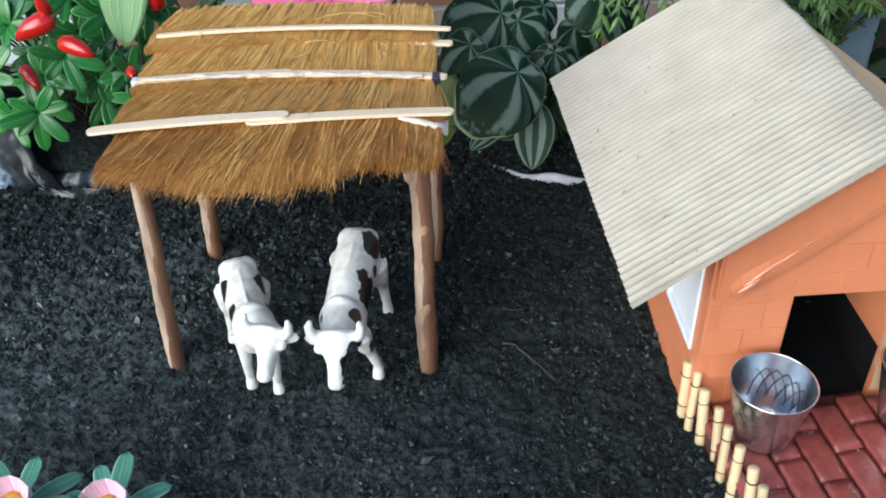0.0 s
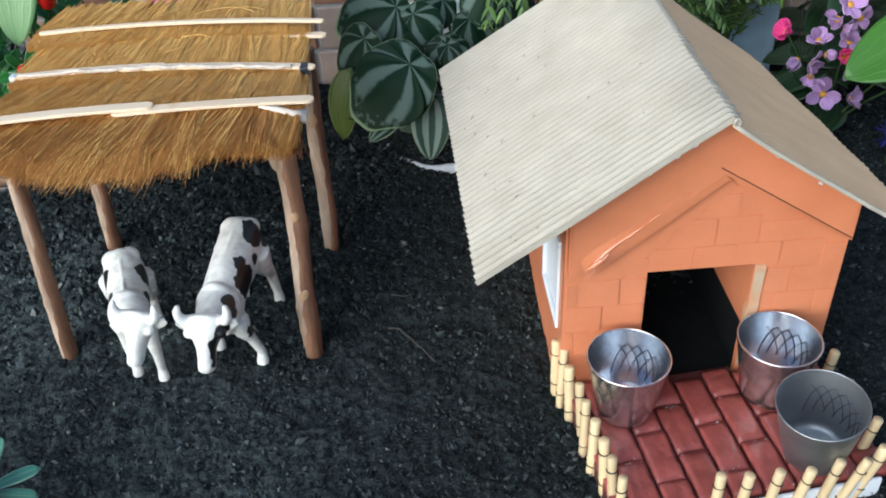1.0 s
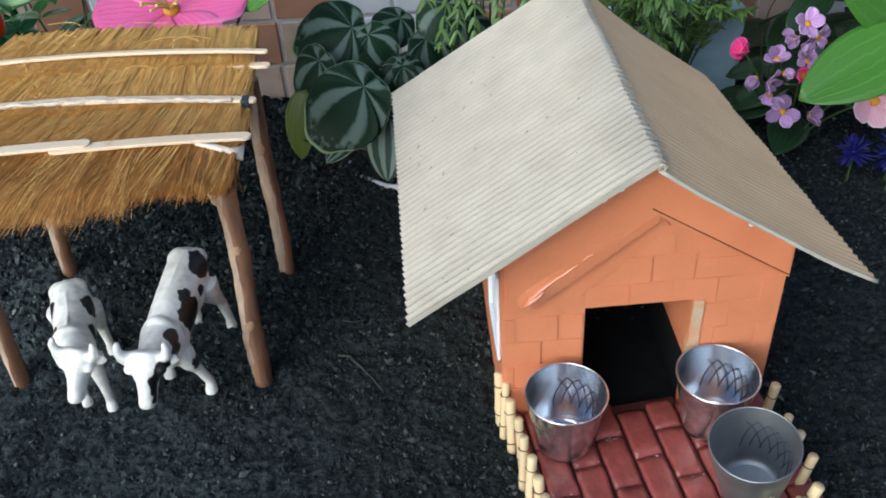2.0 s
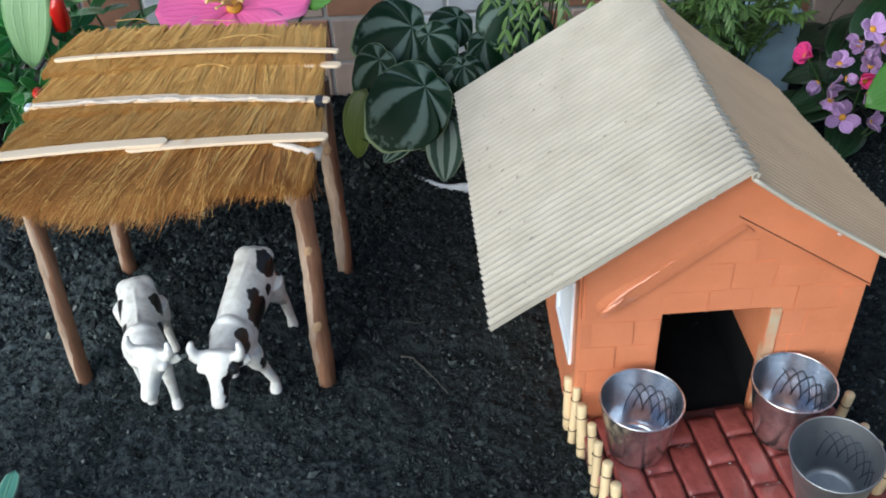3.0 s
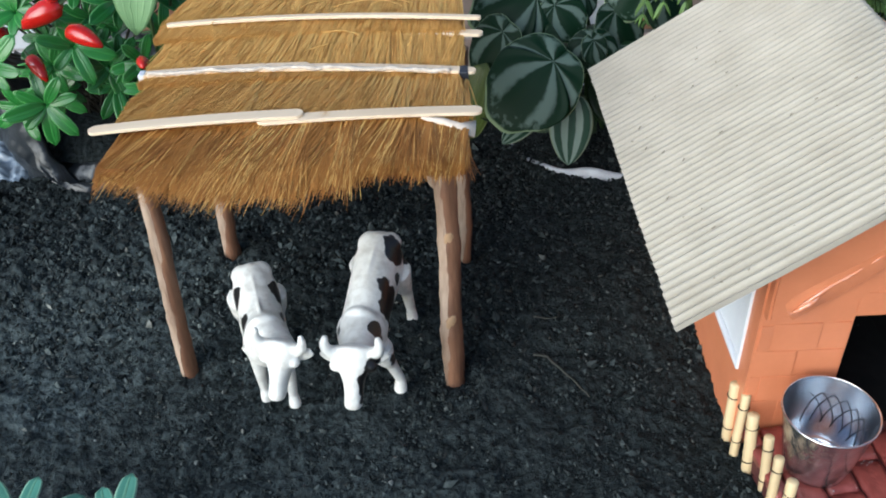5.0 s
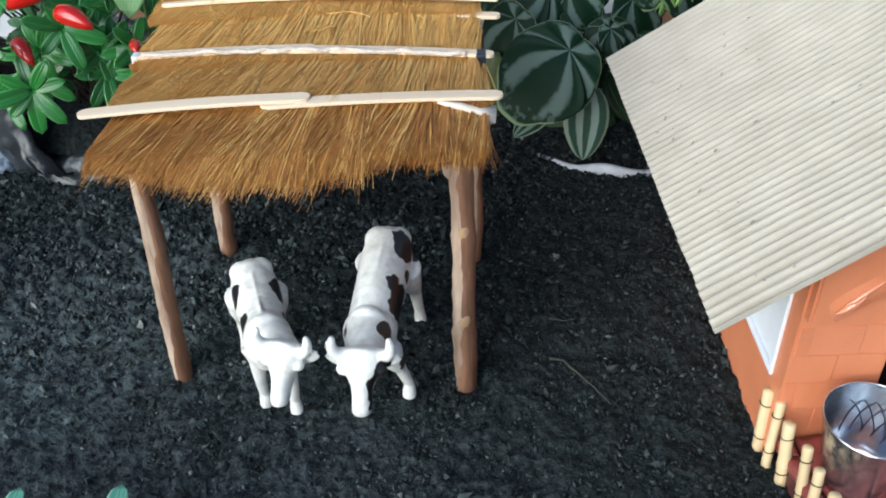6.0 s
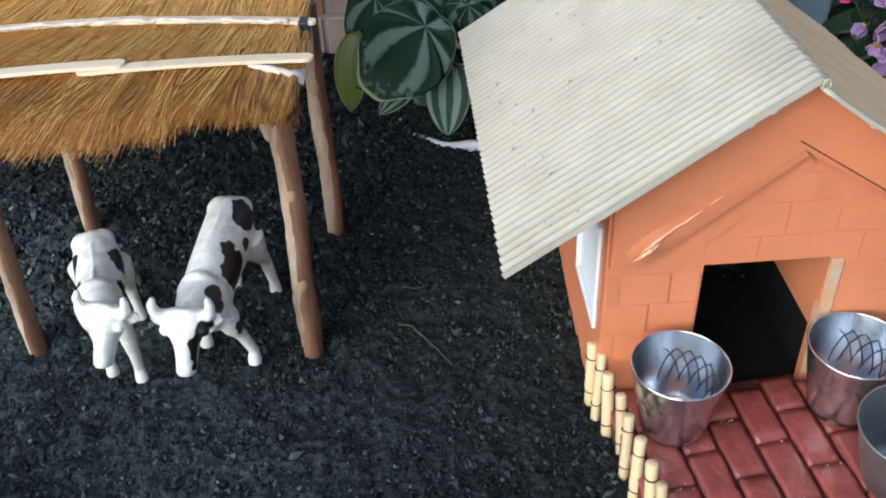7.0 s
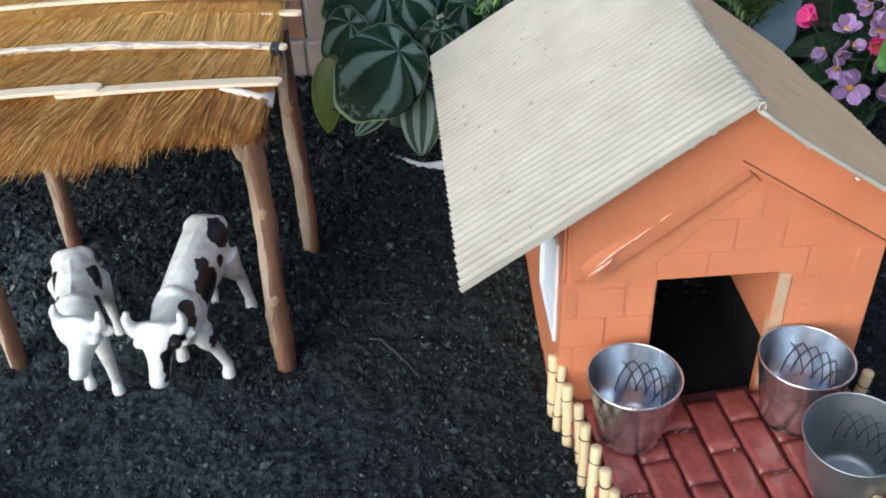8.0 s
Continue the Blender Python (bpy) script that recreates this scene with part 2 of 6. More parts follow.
TERRACOTTA = surface("terracotta_tile", (0.36, 0.19, 0.12), (0.25, 0.125, 0.08), rough=0.5, scale=50, fine=500, bump=0.3, vary=0.15)
TILEWHITE = surface("white_tile", (0.62, 0.63, 0.65), (0.5, 0.52, 0.56), rough=0.35, scale=70, fine=450, bump=0.5, vary=0.06)
TILEPINK = surface("beige_tile", (0.45, 0.35, 0.3), (0.34, 0.26, 0.22), rough=0.45, scale=60, vary=0.12)
GROUT = surface("pale_grout", (0.4, 0.39, 0.38), (0.28, 0.27, 0.27), rough=0.9, scale=120)
CONCRETE = surface("blue_grey_block", (0.36, 0.49, 0.59), (0.22, 0.32, 0.40), rough=0.8, scale=60, bump=0.3)
POTRIM = surface("pot_rim", (0.70, 0.72, 0.77), (0.42, 0.43, 0.47), rough=0.5, scale=90)
BAG = surface("black_bag", (0.008, 0.010, 0.012), (0.050, 0.058, 0.068), rough=0.38, scale=18, fine=160, bump=0.5, dist=0.005, stretch=(1, 1, 0.6), coat=0.15, gain=2.6)
PLASTIC = surface("grey_plastic", (0.26, 0.32, 0.40), (0.14, 0.17, 0.21), rough=0.3, scale=60, fine=400, bump=0.4, dist=0.001, coat=0.3)
ROOT = surface("dry_root", (0.050, 0.051, 0.040), (0.026, 0.027, 0.022), rough=0.8, scale=300)
PEPPERRED = surface("pepper_red", (0.60, 0.018, 0.009), (0.42, 0.008, 0.006), rough=0.18, scale=60, coat=0.5)
PETALPINK = leaf_material("pink_petal", (0.84, 0.15, 0.38), (0.83, 0.135, 0.36), edge=(0.87, 0.24, 0.46), rough=0.55, veins=9, vary=0.06)
PETALBUD = leaf_material("bud_petal", (0.78, 0.07, 0.28), (0.66, 0.04, 0.22), rough=0.55, veins=4, vary=0.2, noise_amount=0.6)
PETALPALE = leaf_material("pale_pink_petal", (0.74, 0.43, 0.53), (0.76, 0.48, 0.57), edge=(0.84, 0.70, 0.75), rough=0.6, veins=7, vary=0.08)
PETALMAUVE = leaf_material("mauve_petal", (0.42, 0.25, 0.47), (0.38, 0.215, 0.43), edge=(0.54, 0.38, 0.57), rough=0.7, veins=4, vary=0.4, noise_amount=0.8, spec=0.2)
PETALBLUE = leaf_material("blue_petal", (0.008, 0.008, 0.15), (0.014, 0.014, 0.22), rough=0.6, veins=3, vary=0.2)
YELLOW = surface("yellow_centre", (0.72, 0.38, 0.03), (0.6, 0.26, 0.02), rough=0.6, scale=300)
STAMEN = surface("stamen", (0.75, 0.6, 0.22), (0.6, 0.4, 0.1), rough=0.6, scale=300)
STEM = surface("green_stem", (0.06, 0.12, 0.035), (0.035, 0.07, 0.02), rough=0.5, scale=120)
WIRE = surface("dark_stem", (0.03, 0.028, 0.02), (0.06, 0.05, 0.035), rough=0.6, scale=200)
LEAFMELON = leaf_material("striped_leaf", (0.090, 0.126, 0.104), (0.004, 0.018, 0.007), edge=(0.20, 0.26, 0.15), rough=0.5, veins=5.6, vein_width=0.76, vary=0.22, noise_amount=0.06, edge_from=0.95, spec=0.14, fade=1.0, round_leaf=True)
LEAFSLIM = leaf_material("pale_striped_leaf", (0.19, 0.25, 0.21), (0.018, 0.05, 0.028), edge=(0.21, 0.25, 0.15), rough=0.42, veins=3, vein_width=0.5, vary=0.1, noise_amount=0.10, edge_from=0.9, spec=0.2)
LEAFPEPPER = leaf_material("glossy_leaf", (0.030, 0.160, 0.028), (0.05, 0.22, 0.045), edge=(0.12, 0.33, 0.10), rough=0.24, veins=2, vein_width=0.08, vary=0.3)
LEAFTEAL = leaf_material("teal_leaf", (0.085, 0.25, 0.18), (0.16, 0.34, 0.22), edge=(0.30, 0.46, 0.33), rough=0.45, veins=2, vein_width=0.12, vary=0.25)
LEAFBRIGHT = leaf_material("bright_leaf", (0.062, 0.180, 0.016), (0.085, 0.22, 0.028), rough=0.4, veins=6, vein_width=0.06, vary=0.12)
LEAFFERN = leaf_material("fern_leaf", (0.09, 0.165, 0.034), (0.13, 0.21, 0.05), rough=0.5, veins=2, vein_width=0.1, vary=0.3)
LEAFDARK = leaf_material("dark_leaf", (0.014, 0.040, 0.013), (0.025, 0.06, 0.02), rough=0.4, veins=6, vein_width=0.08, vary=0.25)
LEAFPALE = leaf_material("pale_leaf", (0.17, 0.31, 0.13), (0.22, 0.37, 0.17), rough=0.4, veins=6, vein_width=0.06, vary=0.1)


def patched(name, spots):
    """White toy plastic with black patches of uneven outline, each round a centre (x, y, z, radius)."""
    m = bpy.data.materials.new(name)
    n, l = links_of(m)
    b = n["Principled BSDF"]
    b.inputs["Roughness"].default_value = 0.32
    tc = n.new("ShaderNodeTexCoord")
    ns = n.new("ShaderNodeTexNoise")
    ns.inputs["Scale"].default_value, ns.inputs["Detail"].default_value = 130, 1.5
    l.new(tc.outputs["Object"], ns.inputs["Vector"])
    sub = n.new("ShaderNodeVectorMath")
    sub.operation = 'MULTIPLY_ADD'
    sub.inputs[1].default_value = (0.008, 0.008, 0.008)
    l.new(ns.outputs["Color"], sub.inputs[0])
    l.new(tc.outputs["Object"], sub.inputs[2])
    shift = n.new("ShaderNodeVectorMath")
    shift.operation = 'SUBTRACT'
    shift.inputs[1].default_value = (0.004, 0.004, 0.004)
    l.new(sub.outputs[0], shift.inputs[0])
    last = None
    for x, y, z, r in spots:
        d = n.new("ShaderNodeVectorMath")
        d.operation = 'DISTANCE'
        l.new(shift.outputs[0], d.inputs[0])
        d.inputs[1].default_value = (x, y, z)
        s = n.new("ShaderNodeMath")
        s.operation = 'SUBTRACT'
        l.new(d.outputs["Value"], s.inputs[0])
        s.inputs[1].default_value = r
        if last:
            k = n.new("ShaderNodeMath")
            k.operation = 'MINIMUM'
            l.new(last, k.inputs[0])
            l.new(s.outputs[0], k.inputs[1])
            last = k.outputs[0]
        else:
            last = s.outputs[0]
    mr = n.new("ShaderNodeMapRange")
    mr.inputs[1].default_value, mr.inputs[2].default_value = -0.0003, 0.0003
    l.new(last, mr.inputs[0])
    dirt = n.new("ShaderNodeTexNoise")
    dirt.inputs["Scale"].default_value, dirt.inputs["Detail"].default_value = 150, 7
    l.new(tc.outputs["Object"], dirt.inputs["Vector"])
    w = n.new("ShaderNodeMix")
    w.data_type = 'RGBA'
    w.inputs[6].default_value, w.inputs[7].default_value = (0.82, 0.805, 0.755, 1), (0.52, 0.49, 0.43, 1)
    grub = n.new("ShaderNodeMapRange")
    grub.inputs[1].default_value, grub.inputs[2].default_value = 0.45, 0.85
    l.new(dirt.outputs["Fac"], grub.inputs[0])
    l.new(grub.outputs[0], w.inputs[0])
    scuff = n.new("ShaderNodeBump")
    scuff.inputs["Strength"].default_value, scuff.inputs["Distance"].default_value = 0.35, 0.0012
    l.new(dirt.outputs["Fac"], scuff.inputs["Height"])
    l.new(scuff.outputs["Normal"], b.inputs["Normal"])
    mix = n.new("ShaderNodeMix")
    mix.data_type = 'RGBA'
    mix.inputs[6].default_value = (0.012, 0.011, 0.011, 1)
    l.new(mr.outputs[0], mix.inputs[0])
    l.new(w.outputs[2], mix.inputs[7])
    l.new(mix.outputs[2], b.inputs["Base Color"])
    return m


# ---- building blocks ----
def finish(bm, name, smooth=False):
    bmesh.ops.recalc_face_normals(bm, faces=bm.faces)
    for e in bm.edges:
        if len(e.link_faces) == 2 and e.link_faces[0].smooth != e.link_faces[1].smooth:
            e.smooth = False
    me = bpy.data.meshes.new(name)
    bm.to_mesh(me)
    bm.free()
    if smooth:
        me.polygons.foreach_set("use_smooth", [True] * len(me.polygons))
    return me


def part(name, bm, material, parent, label="", smooth=False, at=None):
    """One mesh object under a thing or a part."""
    me = bm if isinstance(bm, bpy.types.Mesh) else finish(bm, name, smooth)
    if not me.materials:
        me.materials.append(material)
    ob = new(name, me)
    ob.parent = parent
    if at is not None:
        ob.matrix_local = at
    if label:
        ob["label"] = label
    return ob


def thing(name, at, label, category, group="", kind=""):
    ob = new(name)
    ob.empty_display_size = 0.01
    ob.matrix_world = at
    return tagged(ob, label, category, group, kind)


def slab(bm, x0, x1, y0, y1, z0, z1, bevel=0.0, segments=2):
    made = bmesh.ops.create_cube(bm, size=1.0, matrix=Matrix.LocRotScale(((x0 + x1) / 2, (y0 + y1) / 2, (z0 + z1) / 2), None, (x1 - x0, y1 - y0, z1 - z0)))
    if bevel:
        edges = {e for v in made["verts"] for e in v.link_edges}
        bmesh.ops.bevel(bm, geom=list(edges), offset=bevel, segments=segments, profile=0.6, affect='EDGES')
    return bm


def tube(bm, pts, radii, sides=8, uneven=0.0, seed=0):
    """A tapered tube along points."""
    rng = random.Random(seed)
    pts = [Vector(p) for p in pts]
    rings = []
    for i, p in enumerate(pts):
        d = (pts[min(i + 1, len(pts) - 1)] - pts[max(i - 1, 0)]).normalized()
        a = d.orthogonal().normalized() if i == 0 else (a - d * a.dot(d)).normalized()
        b = d.cross(a)
        r = radii[i] if hasattr(radii, "__len__") else radii
        rings.append([bm.verts.new(p + (a * math.cos(k * math.tau / sides) + b * math.sin(k * math.tau / sides)) * r * (1 + uneven * rng.uniform(-1, 1)))
                      for k in range(sides)])
    for r0, r1 in zip(rings, rings[1:]):
        for k in range(sides):
            bm.faces.new((r0[k], r0[(k + 1) % sides], r1[(k + 1) % sides], r1[k]))
    bm.faces.new(rings[0][::-1])
    bm.faces.new(rings[-1])
    return bm


def ball(bm, centre, radii, turn=None, u=14, v=10):
    m = Matrix.LocRotScale(centre, Euler([radians(a) for a in turn]) if turn else None, radii)
    bmesh.ops.create_uvsphere(bm, u_segments=u, v_segments=v, radius=1.0, matrix=m)
    return bm


def prism(bm, outline, y0, y1):
    """An outline in x, z, pushed from y0 to y1."""
    a = [bm.verts.new((x, y0, z)) for x, z in outline]
    b = [bm.verts.new((x, y1, z)) for x, z in outline]
    n = len(outline)
    bm.faces.new(a)
    bm.faces.new(b[::-1])
    for k in range(n):
        bm.faces.new((a[k], b[k], b[(k + 1) % n], a[(k + 1) % n]))
    return bm


def lathe(bm, profile, sides=48):
    rings = [[bm.verts.new((r * math.cos(k * math.tau / sides), r * math.sin(k * math.tau / sides), z)) for k in range(sides)] if r > 1e-6
             else [bm.verts.new((0, 0, z))] for r, z in profile]
    for r0, r1 in zip(rings, rings[1:]):
        for k in range(sides):
            j = (k + 1) % sides
            if len(r0) == 1 and len(r1) == 1:
                continue
            if len(r0) == 1:
                bm.faces.new((r0[0], r1[k], r1[j]))
            elif len(r1) == 1:
                bm.faces.new((r0[k], r0[j], r1[0]))
            else:
                bm.faces.new((r0[k], r0[j], r1[j], r1[k]))
    return bm


def leaf_mesh(name, length, width, bend=0.3, fold=0.15, lobe=0.0, widest=0.45, tip=1.0, ripple=0.0, thick=0.0005, na=8, nl=10, seed=0):
    """A leaf or petal: grows along +y from its stalk at the origin, +z its upper side. It is a thin closed body."""
    rng = random.Random(seed)
    ph = rng.uniform(0, 6)
    bm = bmesh.new()
    uvl = bm.loops.layers.uv.new("leaf")
    grid = {}
    p = math.log(0.5) / math.log(widest)
    for side in (0, 1):
        for j in range(nl + 1):
            v = j / nl
            w = math.sin(math.pi * min(1, max(0, v)) ** p) ** (0.62 if tip > 0.9 else 0.5) if 0 < v < 1 else 0.0
            if tip < 0.9 and v > 0.5:
                w = max(w, 0) ** tip
            w = max(w, 0.02)
            for i in range(na + 1):
                s = -1 + 2 * i / na
                x = s * w * width / 2
                y = v * length - lobe * length * abs(s) ** 1.3 * (1 - v) ** 2
                z = -bend * length * v * v + fold * abs(x) + ripple * width * math.sin(5 * v + 3 * s + ph) * abs(s)
                z -= 0.35 * fold * width * (s * w) ** 2
                grid[side, j, i] = bm.verts.new((x, y, z - thick * side))
    def face(vs, st):
        f = bm.faces.new(vs)
        f.smooth = True
        for lp, q in zip(f.loops, st):
            lp[uvl].uv = q
    for j in range(nl):
        for i in range(na):
            q = [(j, i), (j, i + 1), (j + 1, i + 1), (j + 1, i)]
            st = [(-1 + 2 * b / na, a / nl) for a, b in q]
            face([grid[0, a, b] for a, b in q], st)
            face([grid[1, a, b] for a, b in q[::-1]], st[::-1])
    rim = [(0, i) for i in range(na + 1)] + [(j, na) for j in range(1, nl + 1)] + [(nl, i) for i in range(na - 1, -1, -1)] + [(j, 0) for j in range(nl - 1, 0, -1)]
    for a, b in zip(rim, rim[1:] + rim[:1]):
        face([grid[0, *b], grid[0, *a], grid[1, *a], grid[1, *b]], [(-1 + 2 * q[1] / na, q[0] / nl) for q in (b, a, a, b)])
    return finish(bm, name)


def round_leaf_mesh(name, length, width, bend=0.3, cup=0.1, notch=0.16, ripple=0.02, thick=0.0005, na=44, nr=9, seed=0):
    """A round leaf held by a stalk inside its blade, at the origin; its tip points along +y. UV x runs round the stalk, y outwards; the veins bow towards the tip."""
    rng = random.Random(seed)
    ph = rng.uniform(0, 6)
    bm = bmesh.new()
    uvl = bm.loops.layers.uv.new("leaf")
    grid = {}
    for side in (0, 1):
        for i in range(na + 1):
            q = -1 + 2 * i / na
            th = math.pi * q
            wide = 1 - notch * 1.6 * max(0, abs(q) - 0.86) / 0.14
            rim = Vector((width / 2 * math.sin(th) * (1 - 0.10 * max(0, math.cos(th))), length * (0.30 + 0.545 * math.cos(th) + 0.05 * max(0, math.cos(th)) ** 6))) * wide
            rim *= 1 + 0.015 * math.sin(9 * th + ph)
            for j in range(nr + 1):
                r = j / nr
                bow = 0.20 * width * math.sin(math.pi * r) * math.copysign(min(1, abs(math.sin(th)) * 1.2), q) * (1 if abs(q) < 0.5 else 0.5)
                p = rim * r + Vector((bow, 0))
                if abs(p.x) > abs(width / 2):
                    p.x = math.copysign(width / 2, p.x)
                y = p.y / length
                z = -bend * length * max(0, y) ** 2 - cup * width * (2 * p.x / width) ** 2 * 0.5 + cup * 0.25 * width * r * (1 - r)
                z += ripple * width * math.sin(4 * th + ph) * r ** 3 + 0.010 * width * math.cos(9 * math.pi * q) * r * (1 - r) * 4
                grid[side, j, i] = bm.verts.new((p.x, p.y, z - thick * side))

    def face(vs, st):
        f = bm.faces.new(vs)
        f.smooth = True
        for lp, uv in zip(f.loops, st):
            lp[uvl].uv = uv
    for i in range(na):
        for j in range(nr):
            q = [(j, i), (j + 1, i), (j + 1, i + 1), (j, i + 1)]
            st = [(-1 + 2 * b / na, a / nr) for a, b in q]
            face([grid[0, a, b] for a, b in q], st)
            face([grid[1, a, b] for a, b in q[::-1]], st[::-1])
        face([grid[0, nr, i + 1], grid[0, nr, i], grid[1, nr, i], grid[1, nr, i + 1]], [(-1 + 2 * b / na, 1) for b in (i + 1, i, i, i + 1)])
    for a, b in ((0, na),):
        for j in range(nr):
            face([grid[0, j, a], grid[0, j + 1, a], grid[1, j + 1, a], grid[1, j, a]], [(-1, j / nr)] * 4)
            face([grid[0, j + 1, b], grid[0, j, b], grid[1, j, b], grid[1, j + 1, b]], [(1, j / nr)] * 4)
    return finish(bm, name)


def aim(at, way, up=(0, 0, 1), scale=1.0, spin=0.0):
    """A pose at a place whose +y runs along way and whose +z leans towards up."""
    y = Vector(way).normalized()
    z = Vector(up) - y * y.dot(Vector(up))
    if z.length < 1e-4:
        z = y.orthogonal()
    z.normalize()
    x = y.cross(z)
    m = Matrix((x, y, z)).transposed().to_4x4()
    return Matrix.Translation(at) @ m @ Matrix.Rotation(spin, 4, 'Y') @ Matrix.Diagonal((scale, scale, scale, 1))


def step(a, b, v):
    t = min(1, max(0, (v - a) / (b - a)))
    return t * t * (3 - 2 * t)


HOLES = [(-0.1555, 0.5095, 0.009), (0.0060, 0.4990, 0.008), (0.0105, 0.6030, 0.008), (-0.1425, 0.5970, 0.009)]


def ground_z(x, y):
    """The soil's height: it climbs a little towards the back and the far corner, and is dug out round the shed's posts."""
    z = 0.009 * step(0.5, 0.6, y) + 0.013 * step(0.5, 0.6, y) * step(0.0, -0.14, x)
    z += 0.0035 * (noise.noise((x * 14, y * 14, 0.3))) * step(1.6, 0.8, math.hypot(x - 0.1, y - 0.5))
    z += 0.0016 * noise.noise((x * 60, y * 60, 2.0))
    for hx, hy, hr in HOLES:
        d2 = ((x - hx) / hr) ** 2 + ((y - hy) / hr) ** 2
        if d2 < 6:
            z -= 0.0028 * math.exp(-d2) - 0.0014 * math.exp(-(math.sqrt(d2) - 1.7) ** 2 * 4)
    return z - 0.001


# ---- ground ----
def axis(lo, hi, step_, far):
    inner = list(np.arange(lo, hi + 1e-6, step_))
    out, d = [], step_ * 2
    while d < far:
        out.append(d)
        d *= 1.7
    return [lo - d for d in reversed(out)] + inner + [hi + d for d in out]


def build_ground():
    xs, ys = axis(-0.40, 0.56, 0.0017, 60), axis(0.27, 0.88, 0.0017, 60)
    verts, faces = [], []
    for y in ys:
        for x in xs:
            near = -0.5 < x < 0.7 and 0.1 < y < 1.0
            z = ground_z(x, y)
            if near:
                rough = 0.75 + 0.6 * step(0.49, 0.58, y) * step(0.06, 0.0, x)
                z += 0.0022 * noise.noise((x * 50, y * 55, 3.0)) + rough * (0.0032 * noise.noise((x * 120, y * 150, 5.0)) + 0.0026 * noise.noise((x * 260, y * 320, 9.0)) + 0.0013 * noise.noise((x * 560, y * 640, 4.0)))
            verts.append((x, y, z))
    w = len(xs)
    for j in range(len(ys) - 1):
        for i in range(w - 1):
            a = j * w + i
            faces.append((a, a + 1, a + w + 1, a + w))
    me = bpy.data.meshes.new("ground")
    me.from_pydata(verts, [], faces)
    me.polygons.foreach_set("use_smooth", [True] * len(faces))
    me.materials.append(SOIL)
    tagged(new("ground", me), "black damp crumbly garden soil", "soil", kind="structure")


def build_crumbs():
    """Loose grains over the soil, thicker in drifts."""
    rng = np.random.default_rng(4)
    octa = np.array([(1, 0, 0), (-1, 0, 0), (0, 1, 0), (0, -1, 0), (0, 0, 1), (0, 0, -1)], float)
    tri = np.array([(0, 2, 4), (2, 1, 4), (1, 3, 4), (3, 0, 4), (2, 0, 5), (1, 2, 5), (3, 1, 5), (0, 3, 5)])
    count = 235000
    xy = np.column_stack((rng.uniform(-0.40, 0.56, count), rng.uniform(0.27, 0.86, count)))
    keep = []
    for x, y in xy:
        d = noise.noise((x * 11, y * 11, 7.0)) + 0.5 * noise.noise((x * 35, y * 35, 1.0))
        keep.append(rng.uniform(-0.9, 0.7) < d + 0.35 * step(0.5, 0.65, y))
    xy = xy[np.array(keep)]
    n = len(xy)
    size = np.clip(rng.lognormal(-7.30, 0.48, n), 0.0003, 0.0030)
    back = np.array([step(0.47, 0.58, y) * step(0.08, 0.0, x) for x, y in xy])
    size *= 1 + 0.35 * back
    z = np.array([ground_z(x, y) for x, y in xy]) + size * 0.42
    jit = octa[None] * rng.uniform(0.55, 1.25, (n, 6, 3)) + rng.uniform(-0.2, 0.2, (n, 6, 3))
    q = rng.normal(size=(n, 4))
    q /= np.linalg.norm(q, axis=1)[:, None]
    w_, x_, y_, z_ = q.T
    R = np.stack([1 - 2 * (y_**2 + z_**2), 2 * (x_ * y_ - z_ * w_), 2 * (x_ * z_ + y_ * w_), 2 * (x_ * y_ + z_ * w_), 1 - 2 * (x_**2 + z_**2),
                  2 * (y_ * z_ - x_ * w_), 2 * (x_ * z_ - y_ * w_), 2 * (y_ * z_ + x_ * w_), 1 - 2 * (x_**2 + y_**2)], 1).reshape(n, 3, 3)
    jit *= np.stack((rng.uniform(0.9, 1.9, n), np.ones(n), rng.uniform(0.35, 0.9, n)), 1)[:, None, :]
    v = np.einsum("nij,nkj->nki", R, jit) * size[:, None, None] + np.column_stack((xy, z))[:, None]
    f = (tri[None] + 6 * np.arange(n)[:, None, None]).reshape(-1, 3)
    me = bpy.data.meshes.new("soil_crumbs")
    me.from_pydata(v.reshape(-1, 3).tolist(), [], f.tolist())
    me.materials.append(CRUMB)
    tagged(new("soil_crumbs", me), "loose black grains and clods lying on the soil", "soil", kind="stuff")


build_ground()
build_crumbs()


def build_pebble(x, y, r, label, material=PEBBLE, seed=0):
    bm = bmesh.new()
    bmesh.ops.create_icosphere(bm, subdivisions=2, radius=1.0)
    for v in bm.verts:
        k = 0.7 + 0.3 * noise.noise(v.co * 1.3 + Vector((seed, 0, 0)))
        v.co = Vector((v.co.x * 1.2, v.co.y * 0.85, v.co.z * 0.5)) * k * r
    me = finish(bm, "pebble")
    me.materials.append(material)
    ob = new("pebble", me)
    ob.matrix_world = pose(x, y, ground_z(x, y) + r * 0.3, 0, 0, seed * 50)
    tagged(ob, label, "pebble", "pebbles on the soil")


for k, (x, y, r) in enumerate([(-0.031, 0.428, 0.0024), (-0.138, 0.443, 0.0018), (-0.012, 0.405, 0.001), (0.03, 0.60, 0.0016), (-0.10, 0.41, 0.0011),
                               (0.05, 0.42, 0.0012), (-0.2, 0.46, 0.0013), (0.02, 0.445, 0.001), (-0.06, 0.40, 0.0012), (0.08, 0.52, 0.0011)]):
    build_pebble(x, y, r, "small pale grey-green pebble half sunk in soil", seed=k + 1)


